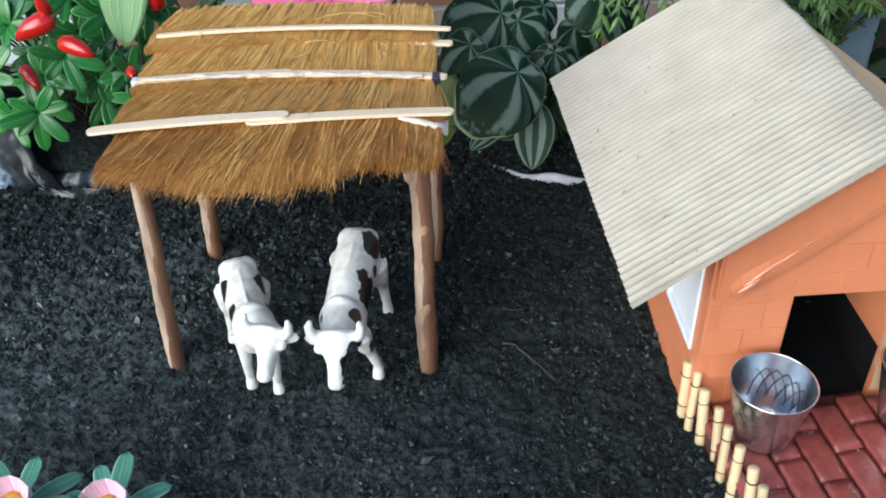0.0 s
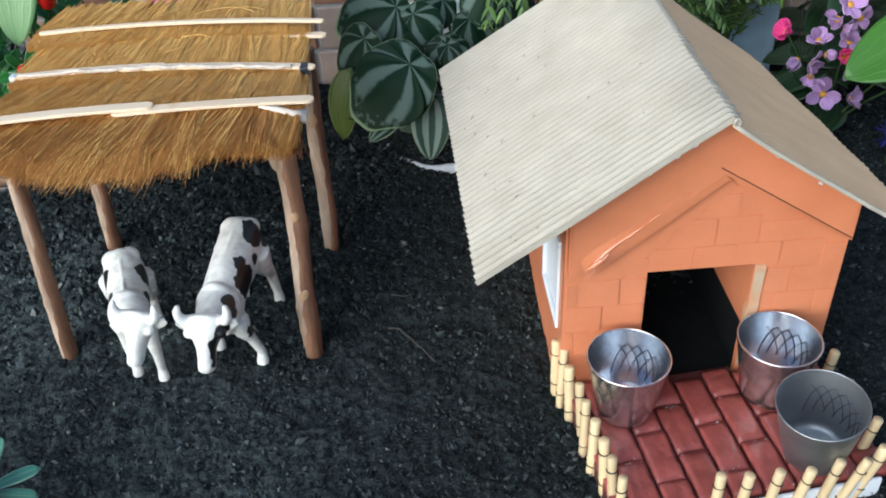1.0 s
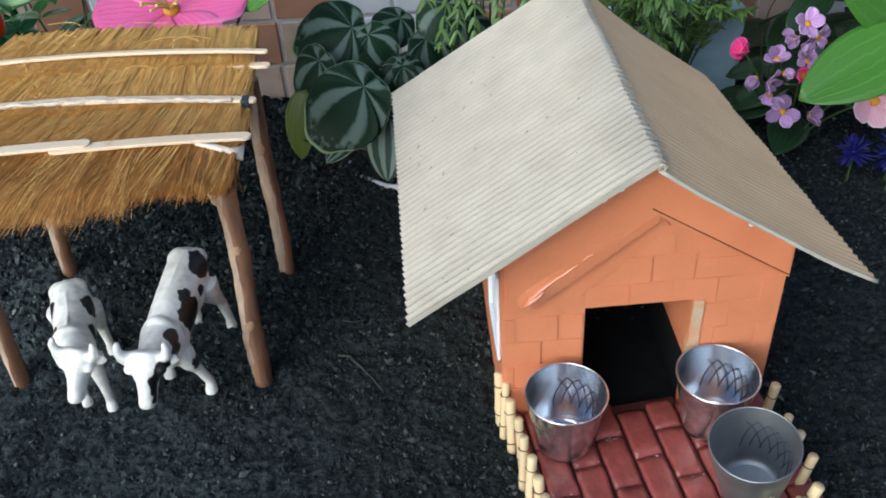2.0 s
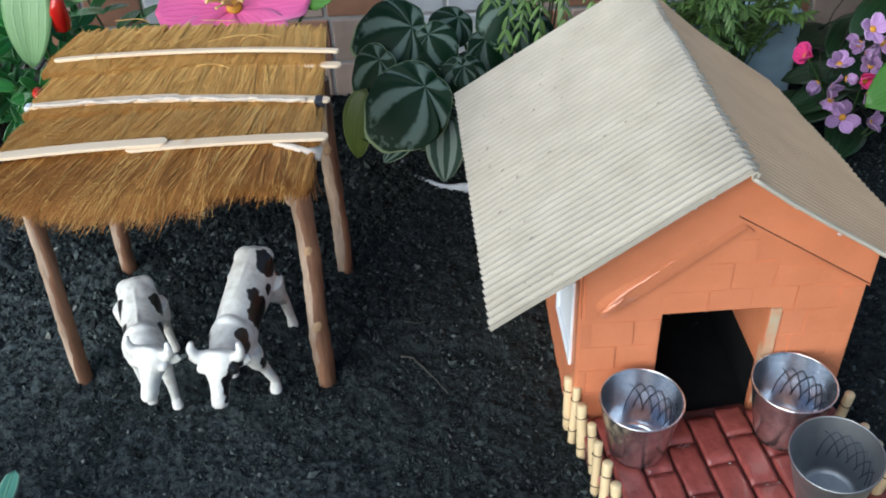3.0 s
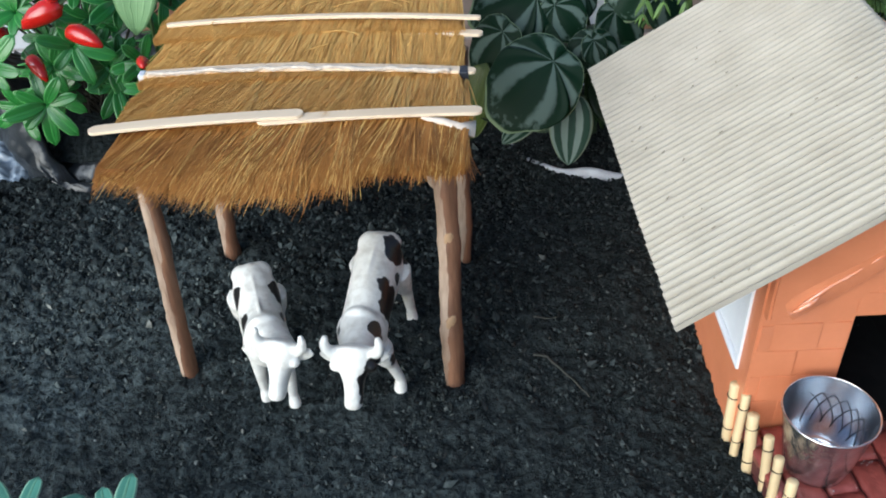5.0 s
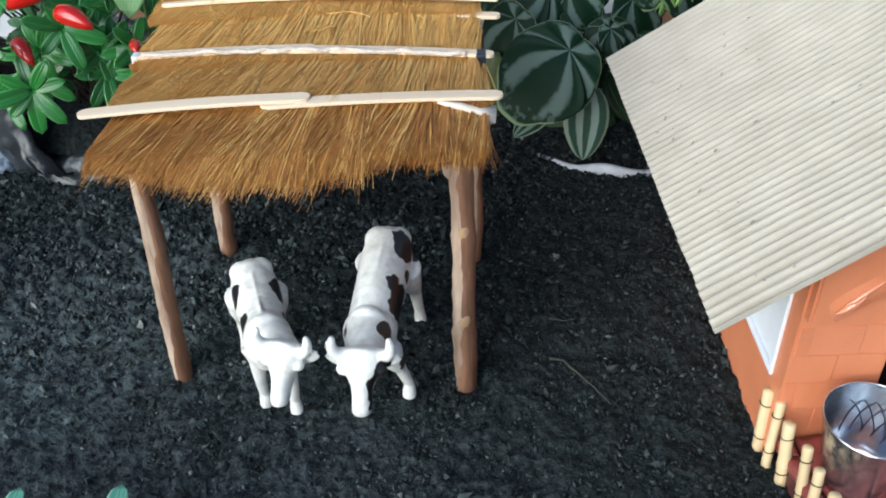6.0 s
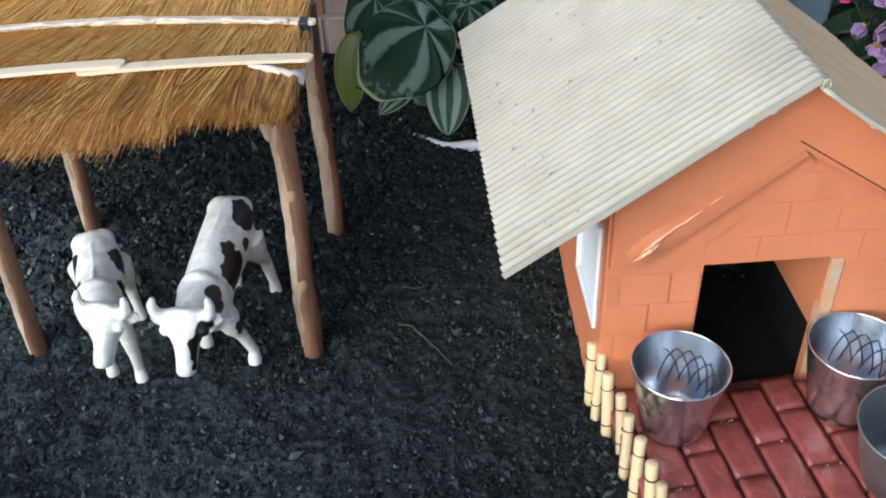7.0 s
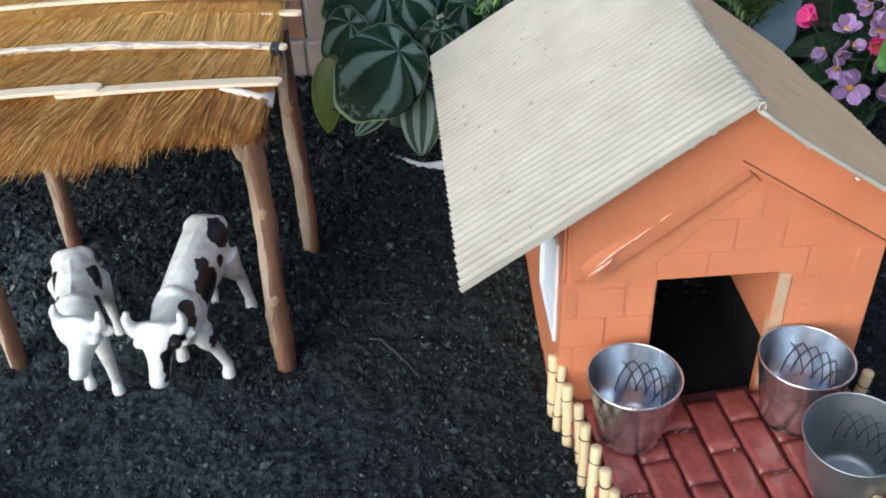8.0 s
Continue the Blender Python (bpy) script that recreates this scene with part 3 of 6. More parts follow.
def build_root(pts, r, label):
    bm = bmesh.new()
    c = Vector(pts[0])
    curve = []
    for i in range(len(pts) - 1):
        for k in range(6):
            p = Vector(pts[i]).lerp(Vector(pts[i + 1]), k / 6)
            p += Vector((noise.noise((p.x * 120, p.y * 120, 1)), noise.noise((p.x * 120, p.y * 120, 4)), 0)) * 0.0012
            curve.append((p.x - c.x, p.y - c.y, ground_z(p.x, p.y) + 0.0016 + 0.0006 * noise.noise((p.x * 90, p.y * 90, 7)) - ground_z(c.x, c.y)))
    n = len(curve)
    tube(bm, curve, [r * (1 - 0.6 * i / n) for i in range(n)], 6, 0.2, 3)
    me = finish(bm, "root", True)
    me.materials.append(ROOT)
    ob = new("root", me)
    ob.matrix_world = pose(c.x, c.y, ground_z(c.x, c.y))
    tagged(ob, label, "root", "dry roots on the soil")


build_root([(0.049, 0.519, 0), (0.057, 0.517, 0), (0.066, 0.506, 0), (0.077, 0.491, 0), (0.079, 0.487, 0)], 0.0009, "thin dry curved root lying on the soil")
build_root([(0.024, 0.576, 0), (0.030, 0.571, 0), (0.039, 0.570, 0)], 0.0007, "short dry root half buried in the soil")
build_root([(0.050, 0.548, 0), (0.058, 0.546, 0), (0.066, 0.547, 0)], 0.0006, "short dry root half buried in the soil")


def build_plastic_sheet():
    """A crumpled scrap of grey plastic by the grow bag."""
    bm = bmesh.new()
    n = 44
    g = {}
    for s_ in (0, 1):
        for j in range(n + 1):
            for i in range(n + 1):
                x, y = (i / n - 0.5) * 0.075 * (1 + 0.2 * noise.noise((j * 0.15, 3, 0))), (j / n - 0.5) * 0.050 * (1 + 0.2 * noise.noise((i * 0.15, 5, 0)))
                z = 0.010 * abs(noise.noise((x * 60 + y * 20, y * 45, 2))) + 0.006 * abs(noise.noise((x * 130, y * 150 + x * 60, 6))) + 0.012 * step(-0.03, 0.03, y)
                g[s_, j, i] = bm.verts.new((x, y, z + 0.001 - 0.0006 * s_))
    for j in range(n):
        for i in range(n):
            bm.faces.new((g[0, j, i], g[0, j, i + 1], g[0, j + 1, i + 1], g[0, j + 1, i])).smooth = True
            bm.faces.new((g[1, j, i], g[1, j + 1, i], g[1, j + 1, i + 1], g[1, j, i + 1])).smooth = True
    rim = [(0, i) for i in range(n)] + [(j, n) for j in range(n)] + [(n, i) for i in range(n, 0, -1)] + [(j, 0) for j in range(n, 0, -1)]
    for a, b in zip(rim, rim[1:] + rim[:1]):
        bm.faces.new((g[0, *a], g[0, *b], g[1, *b], g[1, *a]))
    me = finish(bm, "plastic_sheet")
    me.materials.append(PLASTIC)
    ob = new("plastic_sheet", me)
    ob.matrix_world = pose(-0.345, 0.706, ground_z(-0.345, 0.706) - 0.001, 0, 0, 14)
    tagged(ob, "crumpled scrap of blue-grey plastic on the soil", "plastic sheet")


build_plastic_sheet()


# ---- back wall ----
def build_wall():
    bm = bmesh.new()
    slab(bm, -0.78, 1.02, 0.8638, 0.95, -0.1, 0.305)
    wall = new("wall_back", finish(bm, "wall_back"))
    wall.data.materials.append(GROUT)
    tagged(wall, "low garden wall faced with terracotta and white tiles", "wall", kind="structure")
    rng = random.Random(5)
    tw, th = 0.0535, 0.043
    meshes = []
    for mt in (TERRACOTTA, TILEWHITE, TILEPINK):
        bm = bmesh.new()
        slab(bm, 0, tw - 0.003, 0, 0.006, 0, th - 0.003, 0.0012, 1)
        me = finish(bm, "tile")
        me.materials.append(mt)
        meshes.append(me)
    pattern = [(2, 1, 0, 2), (2, 1, 1, 0), (0, 1, 1, 2), (1, 0, 1, 1)]
    for r in range(7):
        for c in range(-14, 19):
            kind = pattern[r % 4][c % 4]
            t = part("tile", meshes[kind], None, wall)
            t.matrix_world = pose(-0.021 + c * tw + (0.003 if r % 2 else 0), 0.862 + rng.uniform(-0.0006, 0.0006), r * th)


build_wall()


# ---- the little house ----
HOUSE = pose(0.152, 0.455, 0.0, 0, 0, 2.6)
LEFT_EAVE, RIDGE_X, RIGHT_EAVE = -0.0520, 0.0705, 0.1860
LEFT_Z, RIDGE_Z, RIGHT_Z = 0.1140, 0.1895, 0.116
FLOOR_Z = 0.014
DOOR = (0.0455, 0.1045, 0.0885)
WALL_W, WALL_D, WALL_T = 0.153, 0.19, 0.005


def under_roof(x):
    if x < RIDGE_X:
        return LEFT_Z + (x - LEFT_EAVE) * (RIDGE_Z - LEFT_Z) / (RIDGE_X - LEFT_EAVE) - 0.0032
    return RIGHT_Z + (RIGHT_EAVE - x) * (RIDGE_Z - RIGHT_Z) / (RIGHT_EAVE - RIDGE_X) - 0.0032 - 0.0042 * math.sin(math.pi * (RIGHT_EAVE - x) / (RIGHT_EAVE - RIDGE_X))


def roof_sheet(x0, z0, x1, z1, y0, y1, drop, sag, ridges=45, amp=0.0019, thick=0.0011, taper=0.0, wrap=0.0, skew=0.0):
    """A sheet of corrugated card from eave to ridge; the flutes run down the slope. drop: how much lower its back end lies."""
    bm = bmesh.new()
    per, n_u = 8, 6
    n_v = ridges * per
    normal = Vector((-(z1 - z0), 0, x1 - x0)).normalized()
    if normal.z < 0:
        normal = -normal
    top, bot = {}, {}
    last = n_u + 2 if wrap else n_u
    for j in range(n_v + 1):
        v = j / n_v
        for i in range(last + 1):
            u = min(1, i / n_u)
            wob = 0.0012 * noise.noise((u * 3, v * 9, x0 * 50))
            base = Vector((x0 + (x1 - x0) * u - taper * v * (1 - u) + (0.0024 if x0 < x1 else 0.0) * (1 - v) * (1 - u), y0 + (y1 - y0) * v + skew * u * (1 - v), z0 + (z1 - z0) * u - (0.004 + (drop - 0.004) * (1 - u)) * v - sag * math.sin(math.pi * u) + wob))
            up = normal
            if i > n_u:
                k = (i - n_u) / 2
                base += Vector((wrap * k * (0.9 + 0.25 * noise.noise((v * 30, 8.0, 0))), 0, -0.60 * wrap * k))
                up = Vector((-normal.x * k, 0, normal.z)).normalized()
            if i == 0:
                base.x += 0.0006 * noise.noise((v * 40, 3.0, x0)) * (1 if x0 > x1 else -1)
            top[j, i] = bm.verts.new(base + up * amp * (2.2 * abs(math.cos(math.pi * ridges * v)) ** 0.75 - 1.3))
            bot[j, i] = bm.verts.new(base - up * thick)
    for j in range(n_v):
        for i in range(last):
            f = bm.faces.new((top[j, i], top[j, i + 1], top[j + 1, i + 1], top[j + 1, i]))
            f.smooth = True
            bm.faces.new((bot[j, i], bot[j + 1, i], bot[j + 1, i + 1], bot[j, i + 1]))
    for j in range(n_v):
        for i in (0, last):
            bm.faces.new((top[j, i], top[j + 1, i], bot[j + 1, i], bot[j, i]))
    for i in range(last):
        for j in (0, n_v):
            bm.faces.new((top[j, i], bot[j, i], bot[j, i + 1], top[j, i + 1]))
    return bm


def build_house():
    house = thing("toy_house", HOUSE, "orange-painted model house with a corrugated card roof", "model house")
    w, t = WALL_W, WALL_T
    dx0, dx1, dz = DOOR
    # front wall: two cheeks and the gable over the doorway
    bm = bmesh.new()
    prism(bm, [(0, -0.004), (dx0, -0.004), (dx0, dz), (0, dz)], 0, t)
    prism(bm, [(dx1, -0.004), (w, -0.004), (w, dz), (dx1, dz)], 0, t)
    prism(bm, [(0, dz), (w, dz), (w, under_roof(w)), (RIDGE_X, under_roof(RIDGE_X)), (0, under_roof(0))], 0, t)
    bmesh.ops.remove_doubles(bm, verts=bm.verts, dist=1e-5)
    front = part("front_wall", bm, ORANGE, house)
    # bricks pressed into the paint
    rng = random.Random(3)
    low = lambda x: (0.088 + (x - 0.005) * 0.80 if x < 0.078 else 0.149 - (x - 0.078) * 0.66)
    r, z = 0, 0.013
    while z < 0.15:
        h = 0.0181
        x = -0.004 - (0.012 if r % 2 else 0.0)
        while x < w:
            x1 = x + 0.0238 + rng.uniform(-0.0022, 0.0022)
            pieces = [(max(x, 0.0012), min(x1, w - 0.001))]
            if z + h / 2 < dz:
                pieces = [(a, min(b, dx0 - 0.0006)) for a, b in pieces] + [(max(a, dx1 + 0.0065), b) for a, b in pieces]
            for a, b in pieces:
                a, b = a + 0.00025, b - 0.00025
                zt = min(z + h - 0.0001, dz * 2)
                zb = z + 0.0001
                if z < dz < z + h and dx0 - 0.002 < b and a < dx1 + 0.006:
                    zb = dz + 0.0006
                if b - a < 0.004 or zt - zb < 0.004:
                    continue
                if zt > min(low(a), low(b)) - 0.0005:
                    zt = min(low(a), low(b)) - 0.0005
                    if zt - zb < 0.005:
                        continue
                bb = bmesh.new()
                proud = -0.0004 - rng.uniform(0, 0.00018)
                slab(bb, a, b, proud, 0.0004, zb - 0.00005, zt + 0.00005)
                ends = [e for e in bb.edges if e.verts[0].co.y < 0 and e.verts[1].co.y < 0]
                bmesh.ops.bevel(bb, geom=ends, offset=0.0003, segments=2, affect='EDGES')
                tilt, nod = rng.choice((-1, -1, 1, 0)) * rng.uniform(0.0003, 0.0008), rng.uniform(-0.0003, 0.0002)
                for v in bb.verts:
                    if v.co.y < 0.0003:
                        v.co.y += tilt * ((v.co.x - a) / (b - a) - 0.5) + nod * ((v.co.z - zb) / (zt - zb) - 0.5) + 0.00012 * noise.noise(v.co * 260)
                        v.co.y = min(v.co.y, -0.0001)
                part("brick", bb, ORANGE, front)
            x = x1
        z += h
        r += 1
    # other walls
    bm = bmesh.new()
    win = (0.012, 0.062, 0.042, 0.104)
    top0 = under_roof(0) - 0.005
    slab(bm, 0, t, t, win[0], -0.004, top0)
    slab(bm, 0, t, win[1], WALL_D, -0.004, top0)
    slab(bm, 0, t, win[0], win[1], -0.004, win[2])
    slab(bm, 0, t, win[0], win[1], win[3], top0)
    part("side_wall", bm, ORANGE, house)
    bm = bmesh.new()
    slab(bm, w - t, w, t, WALL_D, -0.004, under_roof(w) - 0.003)
    for v in bm.verts:
        if v.co.z > 0.05 and v.co.y > 0.1:
            v.co.z -= 0.010
    part("side_wall", bm, ORANGE, house)
    bm = bmesh.new()
    prism(bm, [(t, -0.004), (w - t, -0.004), (w - t, under_roof(w) - 0.014), (RIDGE_X, under_roof(RIDGE_X) - 0.014), (t, under_roof(0) - 0.006)], WALL_D - t, WALL_D)
    part("back_wall", bm, ORANGE, house)
    # inner side of the doorway and its bare front edge
    bm = bmesh.new()
    slab(bm, dx1 + 0.0005, dx1 + 0.0055, t + 0.0005, 0.075, 0.042, dz + 0.02)
    part("partition", bm, ORANGE, house)
    # added black sheets: the doorway's inner darkness is put into their colour
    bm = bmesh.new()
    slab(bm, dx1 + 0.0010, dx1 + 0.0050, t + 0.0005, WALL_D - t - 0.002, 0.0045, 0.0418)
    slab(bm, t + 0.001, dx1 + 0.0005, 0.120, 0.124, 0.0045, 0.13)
    part("shade_sheet", bm, MATBLACK, house, "black sheet standing in for the shade inside the doorway")
    bm = bmesh.new()
    slab(bm, dx1 + 0.0002, dx1 + 0.006, -0.0012, 0.0035, FLOOR_Z, dz - 0.0005)
    bmesh.ops.subdivide_edges(bm, edges=[e for e in bm.edges if abs(e.verts[0].co.z - e.verts[1].co.z) > 0.01], cuts=24)
    for v in bm.verts:
        v.co.x += 0.0007 * noise.noise((v.co.z * 130, v.co.x * 300, 0)) - 0.0002
        v.co.y += 0.0010 * noise.noise((v.co.z * 160, 5, v.co.x * 200))
    part("door_edge", bm, FILLER, house, "bare tan filler along the doorway's edge")
    # white window in the side wall
    bm = bmesh.new()
    slab(bm, 0.0012, t - 0.001, win[0] - 0.0, win[1], win[2], win[3], 0.0006)
    window = part("window", bm, WHITE, house, "plain white window panel")
    for a, b, c, d in ((win[0], win[1], win[2], win[2] + 0.003), (win[0], win[1], win[3] - 0.003, win[3]),
                       (win[0], win[0] + 0.003, win[2] + 0.003, win[3] - 0.003), (win[1] - 0.003, win[1], win[2] + 0.003, win[3] - 0.003)):
        bm = bmesh.new()
        slab(bm, -0.0014, 0.0012, a, b, c, d, 0.0005, 1)
        part("window_frame", bm, WHITE, window)
    # raking trims on the gable
    def rake(pts, y):
        bm = bmesh.new()
        prism(bm, pts, y, -0.0002)
        bmesh.ops.bevel(bm, geom=[e for e in bm.edges if abs(e.verts[0].co.y - y) < 1e-6 and abs(e.verts[1].co.y - y) < 1e-6], offset=0.0012, segments=2, affect='EDGES')
        return bm
    tl = lambda x: under_roof(x) - 0.0006
    part("gable_board", rake([(0.001, 0.0925), (0.005, 0.0940), (0.0768, 0.1535), (w - 0.001, 0.1035), (w - 0.001, tl(w - 0.001)), (RIDGE_X, tl(RIDGE_X)), (0.001, tl(0.001))], -0.0062), ORANGE, house)
    bm = bmesh.new()
    grid = []
    ax, az, bx, bz = 0.0075, 0.0995, 0.0745, 0.1550
    ln = math.hypot(bx - ax, bz - az)
    px, pz = -(bz - az) / ln, (bx - ax) / ln
    for i in range(25):
        f = i / 24
        swell = min(1, 5 * f) ** 0.5 * min(1, 2.5 * (1 - f)) ** 0.6
        row = []
        for k in range(13):
            q = -1 + k / 6
            row.append(bm.verts.new((ax + (bx - ax) * f + px * (q * 0.0072 - 0.0010), -0.0058 - (0.0018 * math.exp(-((f - 0.10) / 0.16) ** 2) + 0.0006) * swell * max(0, 1 - q * q) ** 1.25, az + (bz - az) * f + pz * (q * 0.0072 - 0.0010))))
        grid.append(row)
    for r0, r1 in zip(grid, grid[1:]):
        for k in range(12):
            bm.faces.new((r0[k], r0[k + 1], r1[k + 1], r1[k]))
    part("moulding", bm, ORANGEGLOSS, house, "glossy rounded orange moulding", True)
    # thick runs of wet-looking paint near its lower end
    for f0, f1, r, off in ((0.03, 0.20, 0.0013, -0.0016), (0.08, 0.32, 0.0010, 0.0003), (0.24, 0.46, 0.0006, -0.0004), (0.50, 0.58, 0.0004, -0.0004)):
        bm = bmesh.new()
        pts = []
        for i in range(13):
            f = f0 + (f1 - f0) * i / 12
            o = off + 0.0006 * noise.noise((f * 30, off * 900, 0))
            pts.append((ax + (bx - ax) * f + px * o, -0.0061 - (0.0016 * math.exp(-((f - 0.10) / 0.16) ** 2) + 0.0005), az + (bz - az) * f + pz * o))
        tube(bm, pts, [r * (0.25 + math.sin(math.pi * (i + 0.5) / 13) * (1 + 0.5 * noise.noise((i * 0.9, off * 500, 3)))) for i in range(13)], 10)
        part("paint_run", bm, WETPAINT, house, "glossy run of thick paint", True)
    bm = bmesh.new()
    prism(bm, [(0.024, 0.0865), (0.030, 0.0865), (0.086, 0.1415), (0.0790, 0.1500), (0.0065, 0.0915), (0.010, 0.0885)], -0.0010, -0.0003)
    part("moulding", bm, ORANGE, house)
    # dark open joint under the other rake
    bm = bmesh.new()
    prism(bm, [(0.0745, 0.1566), (0.0745, 0.1560), (w - 0.002, 0.1058), (w - 0.002, 0.1065)], -0.0066, -0.0050)
    part("open_joint", bm, JOINT, house, "thin dark open joint")
    # roof
    bm = roof_sheet(LEFT_EAVE, LEFT_Z, RIDGE_X + 0.0006, RIDGE_Z + 0.0008, -0.0295, 0.2140, 0.004, 0.0, amp=0.0021, wrap=0.0042, skew=0.0100)
    roof_l = part("roof_sheet", bm, CARD, house)
    bm = roof_sheet(RIGHT_EAVE, RIGHT_Z, RIDGE_X + 0.0014, RIDGE_Z - 0.0010, -0.0275, 0.2140, 0.010, 0.003, taper=0.014, amp=0.0006, skew=0.0075)
    part("roof_sheet", bm, KRAFT, house, "brown kraft side of the corrugated card")
    # the pale liner shows along the front edge of that side
    bm = bmesh.new()
    edge = []
    for i in range(25):
        u = i / 24
        x = RIGHT_EAVE + (RIDGE_X + 0.0014 - RIGHT_EAVE) * u
        zz = RIGHT_Z + (RIDGE_Z - 0.0010 - RIGHT_Z) * u - 0.003 * math.sin(math.pi * u) + 0.0012 * noise.noise((u * 3, 0, RIGHT_EAVE * 50))
        edge.append((x, -0.0279 + 0.0075 * u + 0.0004 * noise.noise((u * 14, 2, 0)), zz - 0.0002))
    tube(bm, edge, 0.0012, 8, 0.1, 3)
    part("liner_edge", bm, CARD, house, "pale paper edge of the card", True)
    # the torn lip of the pale sheet, folded over the ridge in short ragged tongues
    rng = random.Random(15)
    fall = (RIGHT_Z - RIDGE_Z) / (RIGHT_EAVE - RIDGE_X)
    bm = bmesh.new()
    y = -0.0185
    while y < 0.212:
        wide, reach = rng.uniform(0.0016, 0.0034), rng.uniform(0.0026, 0.0072)
        z = RIDGE_Z + 0.0012 - 0.004 * (y + 0.02) / 0.235
        lift = rng.uniform(0.0004, 0.0016)
        slabs = []
        for k in range(4):
            f = k / 3
            x = RIDGE_X + 0.0015 + reach * f
            half = wide * 0.5 * (1 - 0.35 * f)
            yc = y + wide * 0.5 + 0.0022 * f
            zc = z + (x - RIDGE_X) * fall + lift * (0.4 + 0.6 * f)
            slabs.append([bm.verts.new((x, yc + q * half, zc + r)) for q, r in ((-1, -0.0003), (1, -0.0003), (1, 0.0003), (-1, 0.0003))])
        for r0, r1 in zip(slabs, slabs[1:]):
            for k in range(4):
                bm.faces.new((r0[k], r0[(k + 1) % 4], r1[(k + 1) % 4], r1[k]))
        bm.faces.new(slabs[0])
        bm.faces.new(slabs[-1][::-1])
        y += wide * rng.uniform(0.9, 1.5)
    part("torn_lip", bm, TORN, house, "ragged torn edge of the pale sheet")
    # a curl of paper at the front of the ridge
    bm = bmesh.new()
    pts = [(RIDGE_X + 0.0018 + 0.0014 * math.cos(a), -0.0215, RIDGE_Z + 0.0004 + 0.0022 * math.sin(a)) for a in np.linspace(-0.6, 3.7, 9)]
    tube(bm, pts, 0.0005, 6)
    part("paper_curl", bm, CARD, house, "", True)
    # beads of dried glue where the board meets the card
    rng = random.Random(6)
    for k in range(9):
        x = (0.012, 0.021, 0.026, 0.034, 0.047, 0.055, 0.081, 0.095, 0.118)[k]
        u = (x - LEFT_EAVE) / (RIDGE_X - LEFT_EAVE) if x < RIDGE_X else (RIGHT_EAVE - x) / (RIGHT_EAVE - RIDGE_X)
        bm = bmesh.new()
        ball(bm, (0, 0, 0), (rng.uniform(0.0010, 0.0022), 0.0005, rng.uniform(0.0004, 0.0007)), None, 10, 6)
        for v in bm.verts:
            v.co *= 1 + 0.35 * noise.noise(v.co * 900 + Vector((k, 0, 0)))
        part("glue_bead", bm, WHITE, house, "dried white glue", True, at=pose(x, -0.0275 + 0.009 * u, under_roof(x) + 0.0016, 0, -33 if x < RIDGE_X else 33, 0))
    # flecks of dirt pressed into the sheet
    rng = random.Random(11)
    slope = math.degrees(math.atan2(RIDGE_Z - LEFT_Z, RIDGE_X - LEFT_EAVE))
    for k in range(60):
        u, v = rng.uniform(0.05, 0.95), rng.uniform(0.03, 0.97)
        bm = bmesh.new()
        s = rng.uniform(0.0004, 0.0011)
        slab(bm, -s, s, -0.0003, 0.0003, -0.0002, 0.0003, 0.0001, 1)
        at = pose(LEFT_EAVE + (RIDGE_X - LEFT_EAVE) * u, -0.0295 + 0.0100 * u * (1 - v) + 0.2435 * v, LEFT_Z + (RIDGE_Z - LEFT_Z) * u - 0.004 * v + 0.0011, 0, -slope, rng.uniform(-60, 60))
        part("fleck", bm, FLECK, roof_l, at=at)
    # floor inside, coloured black for the shade there
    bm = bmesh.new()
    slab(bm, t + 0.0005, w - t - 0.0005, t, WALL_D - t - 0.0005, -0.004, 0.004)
    part("inner_floor", bm, MATBLACK, house, "bare floor, coloured black for the shade inside")
    return house


build_house()


# ---- porch ----
PORCH = pose(0.166, 0.372, 0.0, 0, 0, 8.5)


